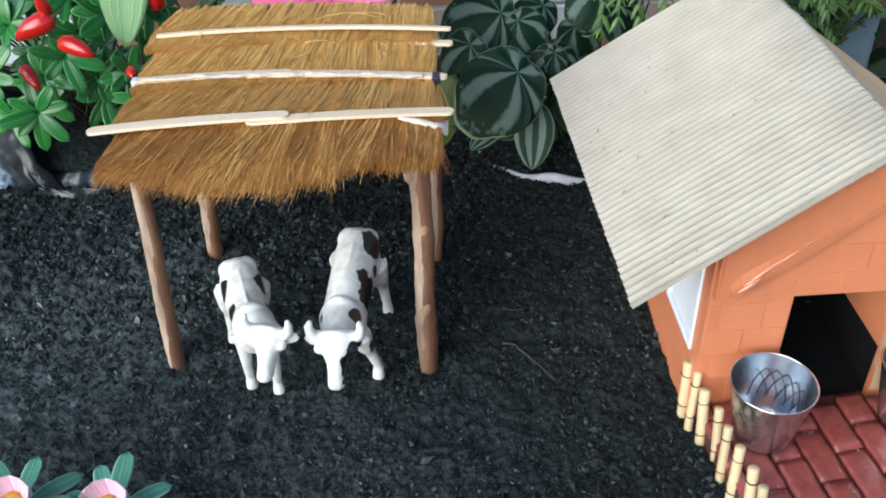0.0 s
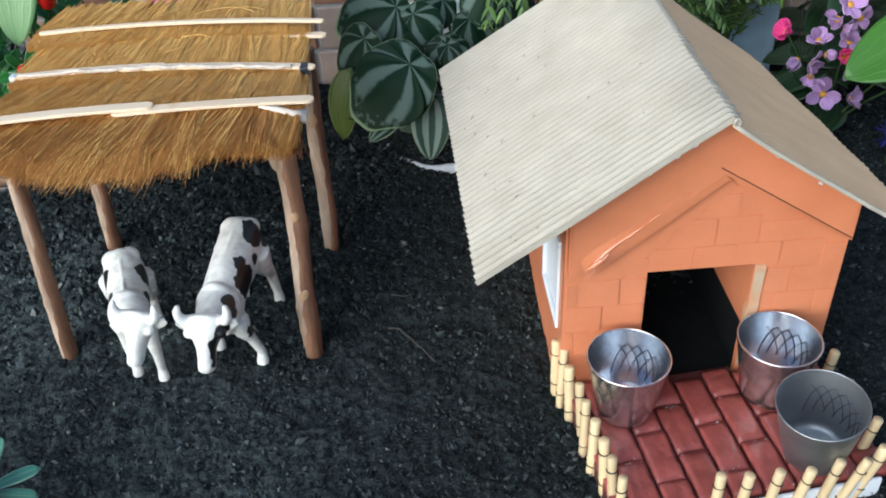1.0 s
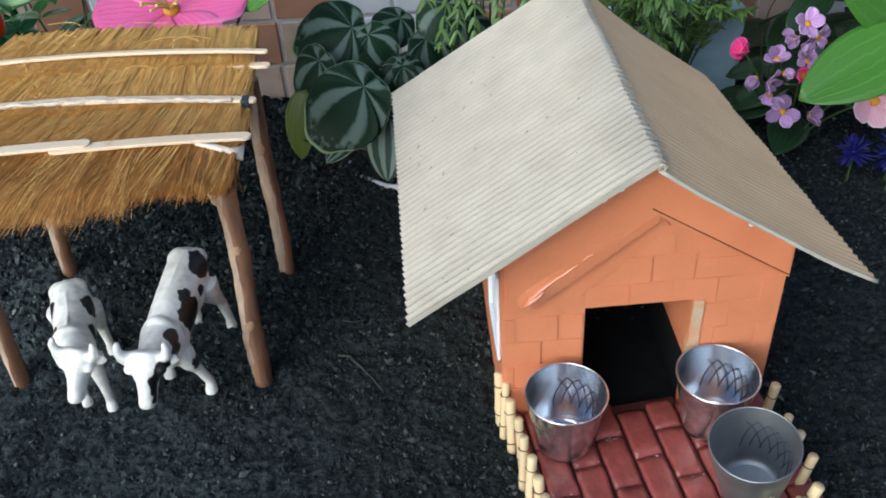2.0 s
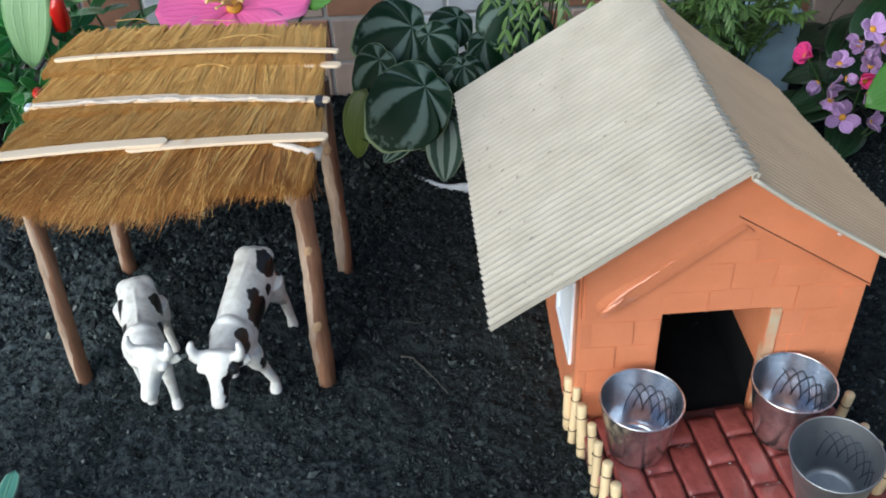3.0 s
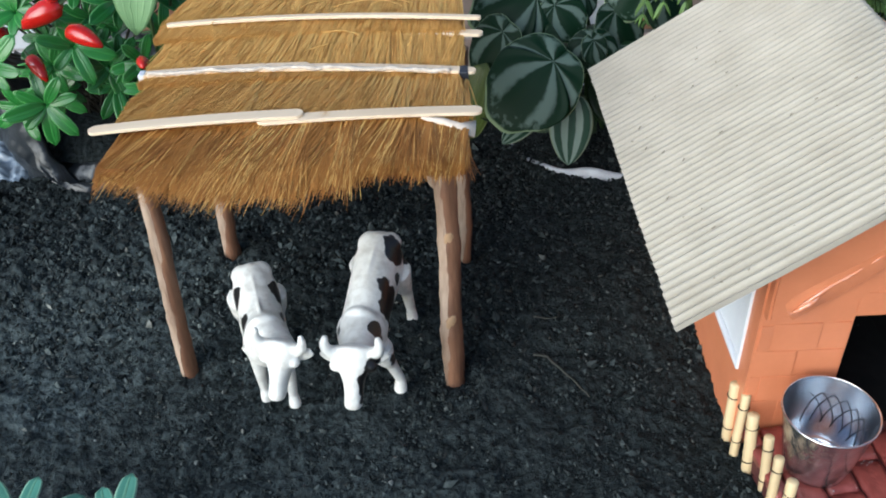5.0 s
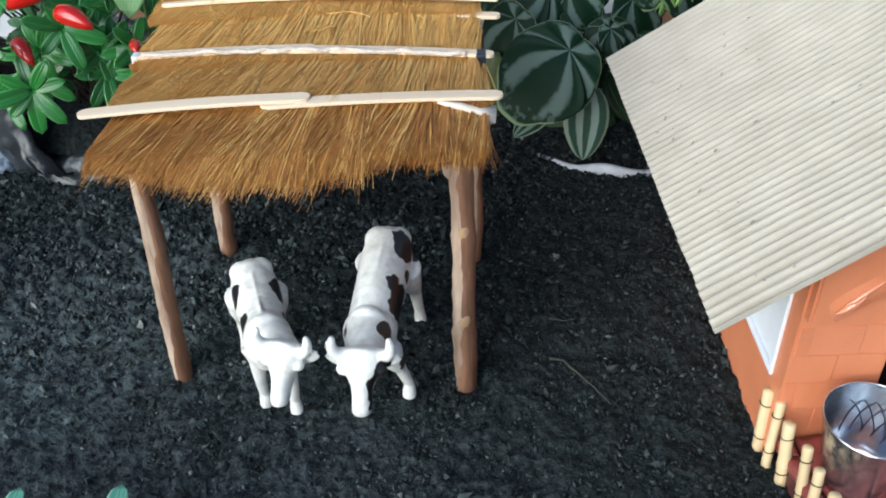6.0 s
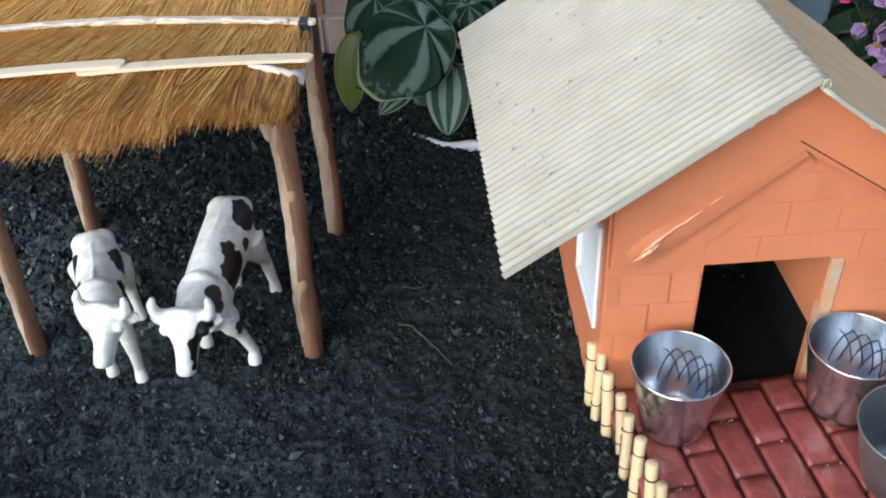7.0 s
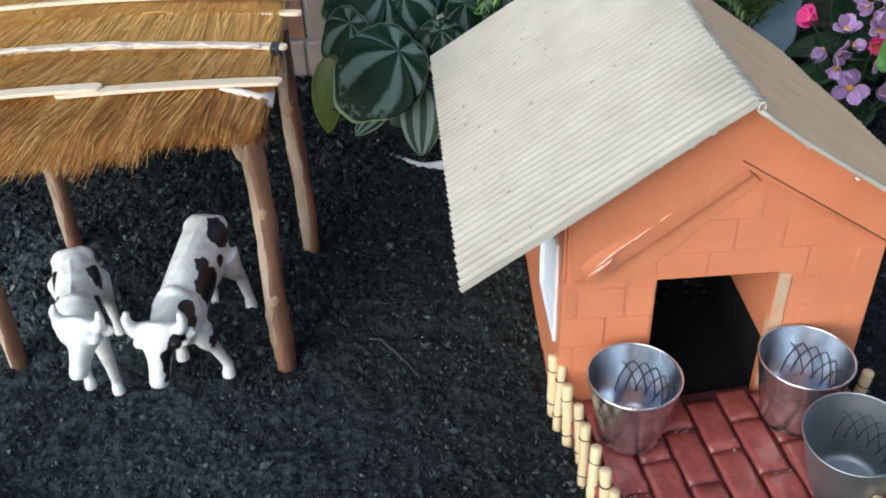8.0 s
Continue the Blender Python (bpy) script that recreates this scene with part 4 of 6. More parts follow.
def build_porch():
    porch = thing("porch_floor", PORCH, "small porch paved with dark red clay bricks in running bond", "paving")
    bm = bmesh.new()
    slab(bm, 0.001, 0.142, -0.017, 0.071, -0.006, FLOOR_Z - 0.004, 0.001)
    slab(bm, 0.0015, 0.1, 0.0705, 0.0765, -0.0055, FLOOR_Z - 0.0042, 0.001)
    part("bed", bm, MORTAR, porch)
    bm = bmesh.new()
    slab(bm, -0.004, 0.142, -0.0195, -0.0175, -0.006, FLOOR_Z - 0.003, 0.0008)
    for v in bm.verts:
        v.co.z += 0.0018 * noise.noise((v.co.x * 90, 1.0, 0))
    part("kerb", bm, WHITE, porch, "rough white plaster edge")
    rng = random.Random(8)
    pitch, length = 0.0176, 0.0345
    for c in range(9):
        back = 0.0818 - 0.1035 * c * pitch
        y = 0.0865 + (0.0 if c % 2 else length * 0.5)
        while y > -0.012:
            y0, y1 = max(y - length, -0.016), min(y, back)
            if y1 - y0 > 0.006:
                bm = bmesh.new()
                x0, x1, top = 0.0011 if c else 0.0095, pitch - 0.0011, FLOOR_Z + rng.uniform(-0.0010, 0.0008)
                slab(bm, x0, x1, y0 + 0.0005, y1 - 0.0005, FLOOR_Z - 0.006, top)
                bmesh.ops.subdivide_edges(bm, edges=[e for e in bm.edges if abs(e.verts[0].co.z - e.verts[1].co.z) < 1e-6], cuts=7, use_grid_fill=True)
                for v in bm.verts:
                    if v.co.z > FLOOR_Z - 0.003:
                        ex = step(0.0016, 0.0, min(v.co.x - x0, x1 - v.co.x))
                        ey = step(0.0026, 0.0, min(v.co.y - y0, y1 - v.co.y) - 0.0005)
                        v.co.z -= 0.0007 * ex + 0.0012 * ey
                    spot = v.co + Vector((c * 0.0176, 0, 0))
                    v.co += Vector((noise.noise(spot * 170), noise.noise(spot * 170 + Vector((0, 3, 7))), 1.1 * noise.noise(spot * 300))) * 0.0008
                part("brick", bm, BRICKRED, porch, smooth=True, at=pose(c * pitch - 0.0085, 0, 0))
                # pale chips at its ends: crumbs, and whitish glints put into their colour
                for q in range(rng.choice((2, 3, 5, 7, 9))):
                    bm = bmesh.new()
                    s = rng.uniform(0.00025, 0.00065)
                    bmesh.ops.create_icosphere(bm, subdivisions=1, radius=s, matrix=Matrix.Diagonal((1.3, 0.7, 0.45, 1)))
                    part("glint_chip", bm, CHIP, porch, at=pose(c * pitch - 0.0085 + rng.uniform(x0 + 0.001, x1 - 0.001), rng.choice((y0 + 0.0022, y1 - 0.0024)) + rng.gauss(0, 0.0010), top - 0.0008, 0, 0, rng.uniform(0, 90)))
            y -= length


build_porch()


# ---- fence round the porch ----
def fence_post(x, y, height, lean_x, lean_y, seed):
    rng = random.Random(seed)
    z0 = ground_z(x, y) - 0.008
    post = thing("fence_post", pose(x, y, z0, lean_y, lean_x, 0), "short pale bamboo stick tied with dark thread, standing in the soil", "fence post", "bamboo sticks of the porch fence")
    bm = bmesh.new()
    r = 0.0028 * rng.uniform(0.85, 1.12)
    h = height - z0
    knot = rng.uniform(0.3, 0.45)
    zs = [0, 0.05, knot - 0.03, knot, knot + 0.03, 0.85, 0.985, 1.0]
    rr = [0.95, 1, 0.98, 1.1, 0.98, 0.98, 1.0, 0.82]
    tube(bm, [(0.0004 * noise.noise((z * 3, seed, 0)), 0.0004 * noise.noise((z * 3, 0, seed)), z * h) for z in zs], [r * k for k in rr], 12)
    part("stick", bm, BAMBOO, post, smooth=True)
    for zt in (h - 0.0085, max(0.3 * h, h - 0.030)):
        bm = bmesh.new()
        n = 14
        ring = []
        for k in range(n):
            a = k * math.tau / n
            ring.append([bm.verts.new(((r + 0.00005 + q[0]) * math.cos(a), (r + 0.00005 + q[0]) * math.sin(a), zt + q[1] + 0.0005 * math.sin(a + seed))) for q in ((-0.0002, -0.0004), (0.0005, 0), (-0.0002, 0.0004))])
        for k in range(n):
            for q in range(3):
                bm.faces.new((ring[k][q], ring[(k + 1) % n][q], ring[(k + 1) % n][(q + 1) % 3], ring[k][(q + 1) % 3]))
        part("tie", bm, TIE, post, "dark thread binding", True)


def build_fence():
    k = 0
    for i, (x, y) in enumerate(((0.1506, 0.4645), (0.1534, 0.4525), (0.1557, 0.4418), (0.1593, 0.4285), (0.1605, 0.4133), (0.1638, 0.4012), (0.1660, 0.3877), (0.1686, 0.3749), (0.1711, 0.3621))):
        lean = 3.5 * math.sin(i * 1.7)
        fence_post(x - 0.036 * math.sin(radians(lean)), y - 0.006, 0.036 + 0.0015 * math.sin(i * 2.3), lean, -9 + 3 * math.cos(i * 2.1), k)
        k += 1
    # front and far side: where each stick's top stands, and how far it leans
    for x, y, lean in ((0.2190, 0.3600, 2), (0.2335, 0.3610, 4), (0.2480, 0.3620, 4), (0.2640, 0.3650, 6), (0.2790, 0.3680, 7), (0.2930, 0.3690, 15), (0.3035, 0.3740, 16),
                       (0.3085, 0.3930, 10), (0.3062, 0.4080, 6), (0.3046, 0.4224, 5), (0.3042, 0.4450, 4), (0.3019, 0.4735, 3)):
        fence_post(x - 0.036 * math.sin(radians(lean)), y, 0.0355 + 0.001 * math.sin(k * 3), lean, 2 * math.cos(k), k)
        k += 1


build_fence()


# ---- steel cups ----
def cup_parts(cup, metal, r_rim=0.0222, r_base=0.0152, h=0.0408):
    t = 0.0006
    wall = lambda f: (r_base + (r_rim - r_base) * f ** 0.9, 0.0006 + (h - 0.0012) * f)
    prof = [(0, 0.0012), (r_base - 0.002, 0.0012), (r_base - 0.0008, 0.0004), (r_base, 0.0006)]
    prof += [wall(k / 12) for k in range(1, 13)]
    bm = bmesh.new()
    inner = [(max(0, r - t), z + (t if z < 0.01 else 0)) for r, z in prof[::-1]]
    inner[-1] = (0, 0.0022)
    inner[-2] = (r_base - 0.003, 0.0022)
    inner[-3] = (r_base - 0.0018, 0.0026)
    inner[-4] = (r_base - 0.0009, 0.0036)
    lathe(bm, prof, 64)
    bmesh.ops.remove_doubles(bm, verts=bm.verts, dist=1e-6)
    part("body", bm, metal, cup, smooth=True)
    bm = bmesh.new()
    lathe(bm, inner, 64)
    bmesh.ops.remove_doubles(bm, verts=bm.verts, dist=1e-6)
    part("lining", bm, DULLSTEEL if metal == DULLSTEEL else SOFTSTEEL, cup, smooth=True)
    bm = bmesh.new()
    ring = [(r_rim + 0.0001 + 0.0005 * math.cos(a), h - 0.0004 + 0.0005 * math.sin(a)) for a in np.linspace(0, math.tau, 9)]
    lathe(bm, ring, 64)
    bmesh.ops.remove_doubles(bm, verts=bm.verts, dist=1e-6)
    part("rolled_rim", bm, DULLSTEEL if metal == DULLSTEEL else RIMSTEEL, cup, smooth=True)
    # dark net pattern inside the cup: two sets of arcs that cross
    def on_wall(a, f):
        r, z = wall(min(0.97, max(0.12, f)))
        return ((r - t - 0.00005) * math.cos(a), (r - t - 0.00005) * math.sin(a), z)
    for k in range(7):
        a0 = radians(97 - 17 * k)
        for lean in (-1, 1):
            if (k == 0 and lean > 0) or (k == 6 and lean < 0):
                continue
            bm = bmesh.new()
            pts = []
            for i in range(9):
                q = i / 8
                top = 0.80 - 0.012 * abs(k - 2.5) - 0.012 * k
                pts.append(on_wall(a0 + lean * radians(27) * math.sin(q * 0.8) / 0.717, top - 0.44 * (0.45 * q + 0.55 * q * q)))
            tube(bm, pts, 0.00036, 5)
            part("net_line", bm, NETDARK, cup, "thin dark net line inside the cup", True)


def build_cups():
    cup = thing("steel_cup", pose(0.1845, 0.4275, FLOOR_Z + 0.0005), "small shiny stainless steel cup standing on the brick porch", "cup", "steel cups on the porch")
    cup_parts(cup, STEEL)
    copy_thing(cup, pose(0.2680, 0.4360, FLOOR_Z + 0.0005, 0, 0, -8))
    dull = thing("steel_cup", pose(0.2780, 0.3900, FLOOR_Z + 0.0015, 6, -5, -12), "small dull stainless steel cup leaning by the porch fence", "cup", "steel cups on the porch")
    cup_parts(dull, DULLSTEEL)


build_cups()


# ---- the open shed ----
def roof_line(v):
    """The thatch's height along its depth, 0 at the front lip and 1 at the back."""
    pts = [(0, 0.1565), (0.12, 0.1595), (0.25, 0.1615), (0.5, 0.1615), (0.76, 0.1705), (1.0, 0.177)]
    for (a, za), (b, zb) in zip(pts, pts[1:]):
        if v <= b:
            return za + (zb - za) * (v - a) / (b - a)
    return pts[-1][1] + (v - 1) * 0.05


SHED_Y0, SHED_Y1 = 0.482, 0.652


def roof_point(u, v):
    """u 0 to 1 from one side to the other, v 0 to 1 from front to back."""
    left = -0.158 + 0.006 * v
    right = 0.0145 - 0.007 * max(0, v - 0.3)
    x = left + (right - left) * u
    y = SHED_Y0 + (SHED_Y1 - SHED_Y0) * v + 0.012 * max(0, 1 - 2.6 * u) ** 2 * (1 - v) - 0.010 * u * max(0, v - 0.6) / 0.4
    z = roof_line(v) - 0.0025 * u * max(0, v - 0.6) / 0.4 + 0.004 * (u - 0.5) + 0.0035 * (1 - (2 * u - 1) ** 2)
    return Vector((x, y, z))


def twig(bm, a, b, r0, r1, seed, bow=0.003):
    rng = random.Random(seed)
    a, b = Vector(a), Vector(b)
    n = 34
    pts, rad = [], []
    for i in range(n + 1):
        f = i / n
        p = a.lerp(b, f)
        p += Vector((noise.noise((f * 2.2, seed, 0)), noise.noise((f * 2.2, 0, seed)), 0)) * bow * math.sin(math.pi * min(1, f + 0.1))
        pts.append(p)
        node = sum(math.exp(-((f - c) / 0.022) ** 2) for c in (0.24 + 0.05 * math.sin(seed), 0.66 + 0.06 * math.cos(seed)))
        rad.append((r0 + (r1 - r0) * f) * (1 + 0.14 * noise.noise((f * 9, seed, 4)) + 0.07 * noise.noise((f * 26, seed, 7)) + 0.13 * node))
    return tube(bm, pts, rad, 12, 0.06, seed), pts, rad


def bark_shade_strip(post, pts, rad, seed, facing_angle):
    """Thin torn shell down one side of a peeled twig: bark plus painted shade."""
    bm = bmesh.new()
    n, m = 56, 8
    rows = []
    for i in range(n + 1):
        f = i / n * (len(pts) - 1)
        j = min(int(f), len(pts) - 2)
        p = pts[j].lerp(pts[j + 1], f - j)
        r = rad[j] + (rad[j + 1] - rad[j]) * (f - j)
        h = i / n
        mid = facing_angle + 0.35 * noise.noise((h * 3, seed, 1))
        half = (1.25, 1.5, 1.0, 1.4)[seed] + 0.35 * noise.noise((h * 3.5, seed, 5)) + 0.24 * noise.noise((h * 14, seed, 9)) + 0.7 * step(0.2, 0.0, h)
        half = max(half, 0.12)
        row = []
        for q in range(m + 1):
            a = mid + half * (2 * q / m - 1)
            k = r * (1.10 if 0 < q < m else 0.90) + 0.0002 * noise.noise((a * 3, h * 30, seed))
            row.append(bm.verts.new((p.x + k * math.cos(a), p.y + k * math.sin(a), p.z)))
        rows.append(row)
    for r0, r1 in zip(rows, rows[1:]):
        for q in range(m):
            bm.faces.new((r0[q], r0[q + 1], r1[q + 1], r1[q]))
    part("bark", bm, BARKSHADE, post, "dark red-brown strip of bark, darkened for the shaded side", True)


def arch(x):
    """How far a lath is sprung up at x."""
    return 0.0040 * (1 - ((x + 0.076) / 0.1) ** 2)


def popsicle(bm, a, b, width, thick, sprung=True):
    """A flat stick with round ends from a to b, its broad side up, sprung in an arch with the others."""
    a, b = Vector(a), Vector(b)
    d = (b - a).normalized()
    side = Vector((0, 0, 1)).cross(d).normalized()
    up = d.cross(side)
    L = (b - a).length
    rows = []
    for i in range(6):
        t = math.pi / 2 * i / 6
        rows.append((width / 2 * (1 - math.cos(t)), width / 2 * math.sin(t)))
    mid = [(width / 2 + (L - width) * i / 16, width / 2) for i in range(17)]
    rows = rows + mid + [(L - s, w) for s, w in reversed(rows)]
    rings = []
    for s, w in rows:
        p = a + d * s
        if sprung:
            p.z += arch(p.x)
        w = max(w, 0.0002)
        rings.append([bm.verts.new(p + side * q * w + up * h * thick / 2) for q, h in ((-1, -0.7), (1, -0.7), (1, 0.6), (0.85, 1), (-0.85, 1), (-1, 0.6))])
    for r0, r1 in zip(rings, rings[1:]):
        for k in range(6):
            bm.faces.new((r0[k], r0[(k + 1) % 6], r1[(k + 1) % 6], r1[k]))
    bm.faces.new(rings[0][::-1])
    bm.faces.new(rings[-1])
    return bm


def fibres(name, parent, rng, rows, material, label=""):
    """Rows of (start u, start v, length in metres, slant, lift): three-sided tapering fibres that follow the roof."""
    verts, faces = [], []
    span = SHED_Y1 - SHED_Y0
    for u, v, length, slant, lift, r, droop in rows:
        n = 4
        base = len(verts)
        for i in range(n + 1):
            f = i / n
            vv = v - f * length / span
            p = roof_point(u, max(vv, -0.02) if droop == 0 else vv)
            if vv < 0:
                p = roof_point(u, 0)
                p.y += vv * span * 0.9
                p.z += vv * span * 0.4
            p.x += slant * f * length
            p.z += lift + 0.0022 * f + droop * f * f * length
            q = r * (1 - 0.75 * f)
            for a in (0.5, 2.6, 4.7):
                verts.append((p.x + q * math.cos(a), p.y, p.z + q * math.sin(a)))
        for i in range(n):
            for k in range(3):
                j = (k + 1) % 3
                faces.append((base + 3 * i + k, base + 3 * i + j, base + 3 * i + 3 + j, base + 3 * i + 3 + k))
        faces.append((base + 3 * n, base + 3 * n + 1, base + 3 * n + 2))
    me = bpy.data.meshes.new(name)
    me.from_pydata(verts, [], faces)
    me.materials.append(material)
    return part(name, me, material, parent, label)


def lip_cut(u):
    """How far the thatch's front lip is trimmed back towards its two ends."""
    return 0.0042 * step(0.58, 0.82, u) + 0.0024 * step(0.40, 0.20, u)


def build_shed():
    shed = thing("toy_shed", pose(0, 0, 0), "open model cattle shed of twigs with a golden fibre thatch", "model shed")
    ends = [((-0.1590, 0.5125, -0.004), (-0.154, 0.5195, 0.152), 0.0052, 0.0046),
            ((0.0015, 0.5015, -0.006), (0.0015, 0.5185, 0.156), 0.0060, 0.0056),
            ((0.0055, 0.606, -0.002), (0.0085, 0.596, 0.165), 0.0052, 0.0052),
            ((-0.1465, 0.599, 0.010), (-0.143, 0.600, 0.162), 0.0052, 0.0048)]
    for k, (a, b, r0, r1) in enumerate(ends):
        bm = bmesh.new()
        _, pts, rad = twig(bm, a, b, r0, r1, k * 7 + 2)
        post = part("post", bm, BARK, shed, smooth=True)
        bark_shade_strip(post, pts, rad, k, (-0.30, -0.42, -0.25, -0.25)[k])
        for f in ((11, 22) if k == 1 else (24,) if k == 2 else ()):
            bm = bmesh.new()
            ball(bm, pts[f] + Vector((0.0006, -rad[f] * 0.80, 0)), (0.0030, 0.0018, 0.0058), (6, 8, 10), 12, 8)
            for v in bm.verts:
                v.co += Vector((1, 0.4, 1)) * 0.0012 * noise.noise(v.co * 400)
            part("knot", bm, KNOT, post, "pale cut knot", True)
        if k == 1:
            # the stump of a side branch under the roof
            bm = bmesh.new()
            top = pts[31]
            tube(bm, [top + Vector((-0.0040, -0.0005, 0.014)), top + Vector((-0.0046, -0.0010, 0.006)), top + Vector((-0.0058, -0.0014, -0.003)), top + Vector((-0.0050, -0.0012, -0.010)), top + Vector((-0.0034, -0.0006, -0.016))], [0.0026, 0.0036, 0.0041, 0.0034, 0.0012], 12, 0.12, 4)
            part("branch_stump", bm, BARK, post, smooth=True)
    # rafters under the thatch
    for x in (-0.157, -0.001):
        bm = bmesh.new()
        twig(bm, (x + 0.006, 0.506, 0.1500), (x + 0.008, 0.640, 0.164), 0.003, 0.0028, 31)
        part("rafter", bm, BARK, shed, smooth=True)
    # thatch: a thin mat with fibres laid over it in four courses
    bm = bmesh.new()
    nu, nv = 40, 24
    g = {}
    for s in (0, 1):
        for j in range(nv + 1):
            for i in range(nu + 1):
                p = roof_point(i / nu, 0.03 + 0.97 * j / nv)
                p.z += -0.0045 * s + (0.0008 * noise.noise((i * 0.9, j * 0.7, 0)) if s == 0 else 0) - 0.0008
                if j == 0:
                    p.y += 0.003 * noise.noise((i * 0.5, 3, 0)) + lip_cut(i / nu) + 0.005
                g[s, j, i] = bm.verts.new(p)
    for j in range(nv):
        for i in range(nu):
            bm.faces.new((g[0, j, i], g[0, j, i + 1], g[0, j + 1, i + 1], g[0, j + 1, i]))
            bm.faces.new((g[1, j, i], g[1, j + 1, i], g[1, j + 1, i + 1], g[1, j, i + 1]))
    rim = [(0, i) for i in range(nu)] + [(j, nu) for j in range(nv)] + [(nv, i) for i in range(nu, 0, -1)] + [(j, 0) for j in range(nv, 0, -1)]
    for a, b in zip(rim, rim[1:] + rim[:1]):
        bm.faces.new((g[0, *a], g[0, *b], g[1, *b], g[1, *a]))
    thatch = part("thatch", bm, STRAWBED, shed, "golden brown coconut fibre thatch", True)
    rng = random.Random(21)
    courses = [(1.0, 0.74, 0.055), (0.76, 0.50, 0.05), (0.54, 0.25, 0.05), (0.30, -0.02, 0.05)]
    for c, (v0, v1, length) in enumerate(courses):
        rows, pale = [], []
        for k in range(9000 if c < 3 else 12000):
            u = rng.uniform(-0.004, 1.004)
            v = rng.uniform(v1 + 0.10, v0) if c < 3 else rng.uniform(0.08, v0)
            lock = noise.noise((u * 95 + 3 * v, c * 4.3, v * 4))
            clump = noise.noise((u * 26, c * 3.1, v * 2)) * 0.5 + 0.16 * lock
            fluff = 0.0016 * noise.noise((u * 45, c * 5.0, v * 3)) + 0.0009 * lock
            slant = -0.42 + 0.34 * u + 0.55 * clump + rng.gauss(0, 0.065)
            L = length * rng.uniform(0.55, 1.05)
            x0 = roof_point(u, v).x
            if c < 3:
                L = min(L, (v - v1 + 0.02) * (SHED_Y1 - SHED_Y0) + 0.004)
            else:
                fringe = 0.005 * noise.noise((u * 7, 2, 0)) + 0.009 * noise.noise((u * 30, 1, 0))
                L = v * (SHED_Y1 - SHED_Y0) + max(0.002, 0.0045 + 0.0110 * math.exp(-((u - 0.47) / 0.28) ** 2) + fringe * 0.6) * rng.uniform(0.1, 1.15) + 0.012 * rng.random() ** 4 * (0.6 + noise.noise((u * 55, 6, 0))) - lip_cut(u)
            slant = max(slant, (-0.1615 - x0) / L)
            row = (u, v, L, slant, fluff + rng.uniform(-0.0006, 0.0028), rng.uniform(0.00018, 0.00036), 0.0)
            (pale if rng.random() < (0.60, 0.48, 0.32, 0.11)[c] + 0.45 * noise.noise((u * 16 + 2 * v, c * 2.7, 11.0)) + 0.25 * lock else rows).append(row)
        # the lowest course is browner: the lip's shade is put into its colour
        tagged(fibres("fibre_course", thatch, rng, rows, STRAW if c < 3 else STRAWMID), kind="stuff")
        if c == 3:
            # the thick rusty underside along the front lip, its shade painted in
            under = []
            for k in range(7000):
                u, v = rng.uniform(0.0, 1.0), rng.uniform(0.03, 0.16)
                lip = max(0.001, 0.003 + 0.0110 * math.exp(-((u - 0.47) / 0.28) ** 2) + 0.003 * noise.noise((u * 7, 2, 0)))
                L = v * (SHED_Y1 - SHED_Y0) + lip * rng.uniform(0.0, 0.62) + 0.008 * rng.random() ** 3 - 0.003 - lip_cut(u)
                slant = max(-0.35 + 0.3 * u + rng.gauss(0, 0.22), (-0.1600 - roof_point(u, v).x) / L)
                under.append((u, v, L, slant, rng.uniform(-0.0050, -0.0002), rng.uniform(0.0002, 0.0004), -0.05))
            tagged(fibres("fringe", thatch, rng, under, STRAWSHADE, "rust-brown fibre ends along the lip, darkened for its shade"), kind="stuff")
        tagged(fibres("fibre_course", thatch, rng, pale, STRAWLIGHT), kind="stuff")
    # loose curls on the upper courses
    for k in range(11):
        bm = bmesh.new()
        u, v = rng.uniform(0.14, 0.90), rng.uniform(0.55, 1.0)
        p = roof_point(u, v)
        a0, rad = rng.uniform(0, 6), rng.uniform(0.008, 0.034)
        pts = []
        turn = rng.choice((-1, 1)) * rng.uniform(0.10, 0.2)
        for i in range(10):
            a = a0 + i * turn
            q = roof_point(u, v)
            pts.append((q.x + rad * (math.cos(a) - math.cos(a0)), q.y + 0.5 * rad * (math.sin(a) - math.sin(a0)), roof_line(min(1, max(0, v + 0.5 * rad * (math.sin(a) - math.sin(a0)) / 0.154))) + 0.0072 + 0.0008 * math.sin(i * 0.5)))
        tube(bm, pts, 0.00022, 4)
        part("loose_fibre", bm, STRAWLIGHT, thatch, smooth=True)
    # the laths that hold the thatch down
    laths = [((-0.1745, 0.5190, 0.1645), (-0.066, 0.5205, 0.1665), 0.0080, 0.0018), ((-0.089, 0.5185, 0.1640), (0.0215, 0.5210, 0.1690), 0.0076, 0.0018),
             ((-0.1635, 0.5735, 0.1650), (-0.070, 0.5700, 0.1665), 0.0058, 0.0020), ((-0.098, 0.5690, 0.1665), (0.0185, 0.5625, 0.1680), 0.0058, 0.0020),
             ((-0.1575, 0.6150, 0.1738), (0.0215, 0.6030, 0.1790), 0.0036, 0.0020)]
    for k, (a, b, w, t) in enumerate(laths):
        bm = bmesh.new()
        popsicle(bm, a, b, w, t)
        part("lath", bm, STICK, shed)
    for a, b in (((-0.150, 0.5270, 0.1515), (0.0085, 0.5240, 0.1580)), ((-0.150, 0.5640, 0.1540), (0.0120, 0.5612, 0.1625)), ((-0.150, 0.6080, 0.1620), (0.0225, 0.5985, 0.1720))):
        bm = bmesh.new()
        popsicle(bm, a, b, 0.006, 0.002)
        part("lower_lath", bm, STICK, shed)
    # thread wound along the middle lath, dark tape at its end, white tape at the front corner
    bm = bmesh.new()
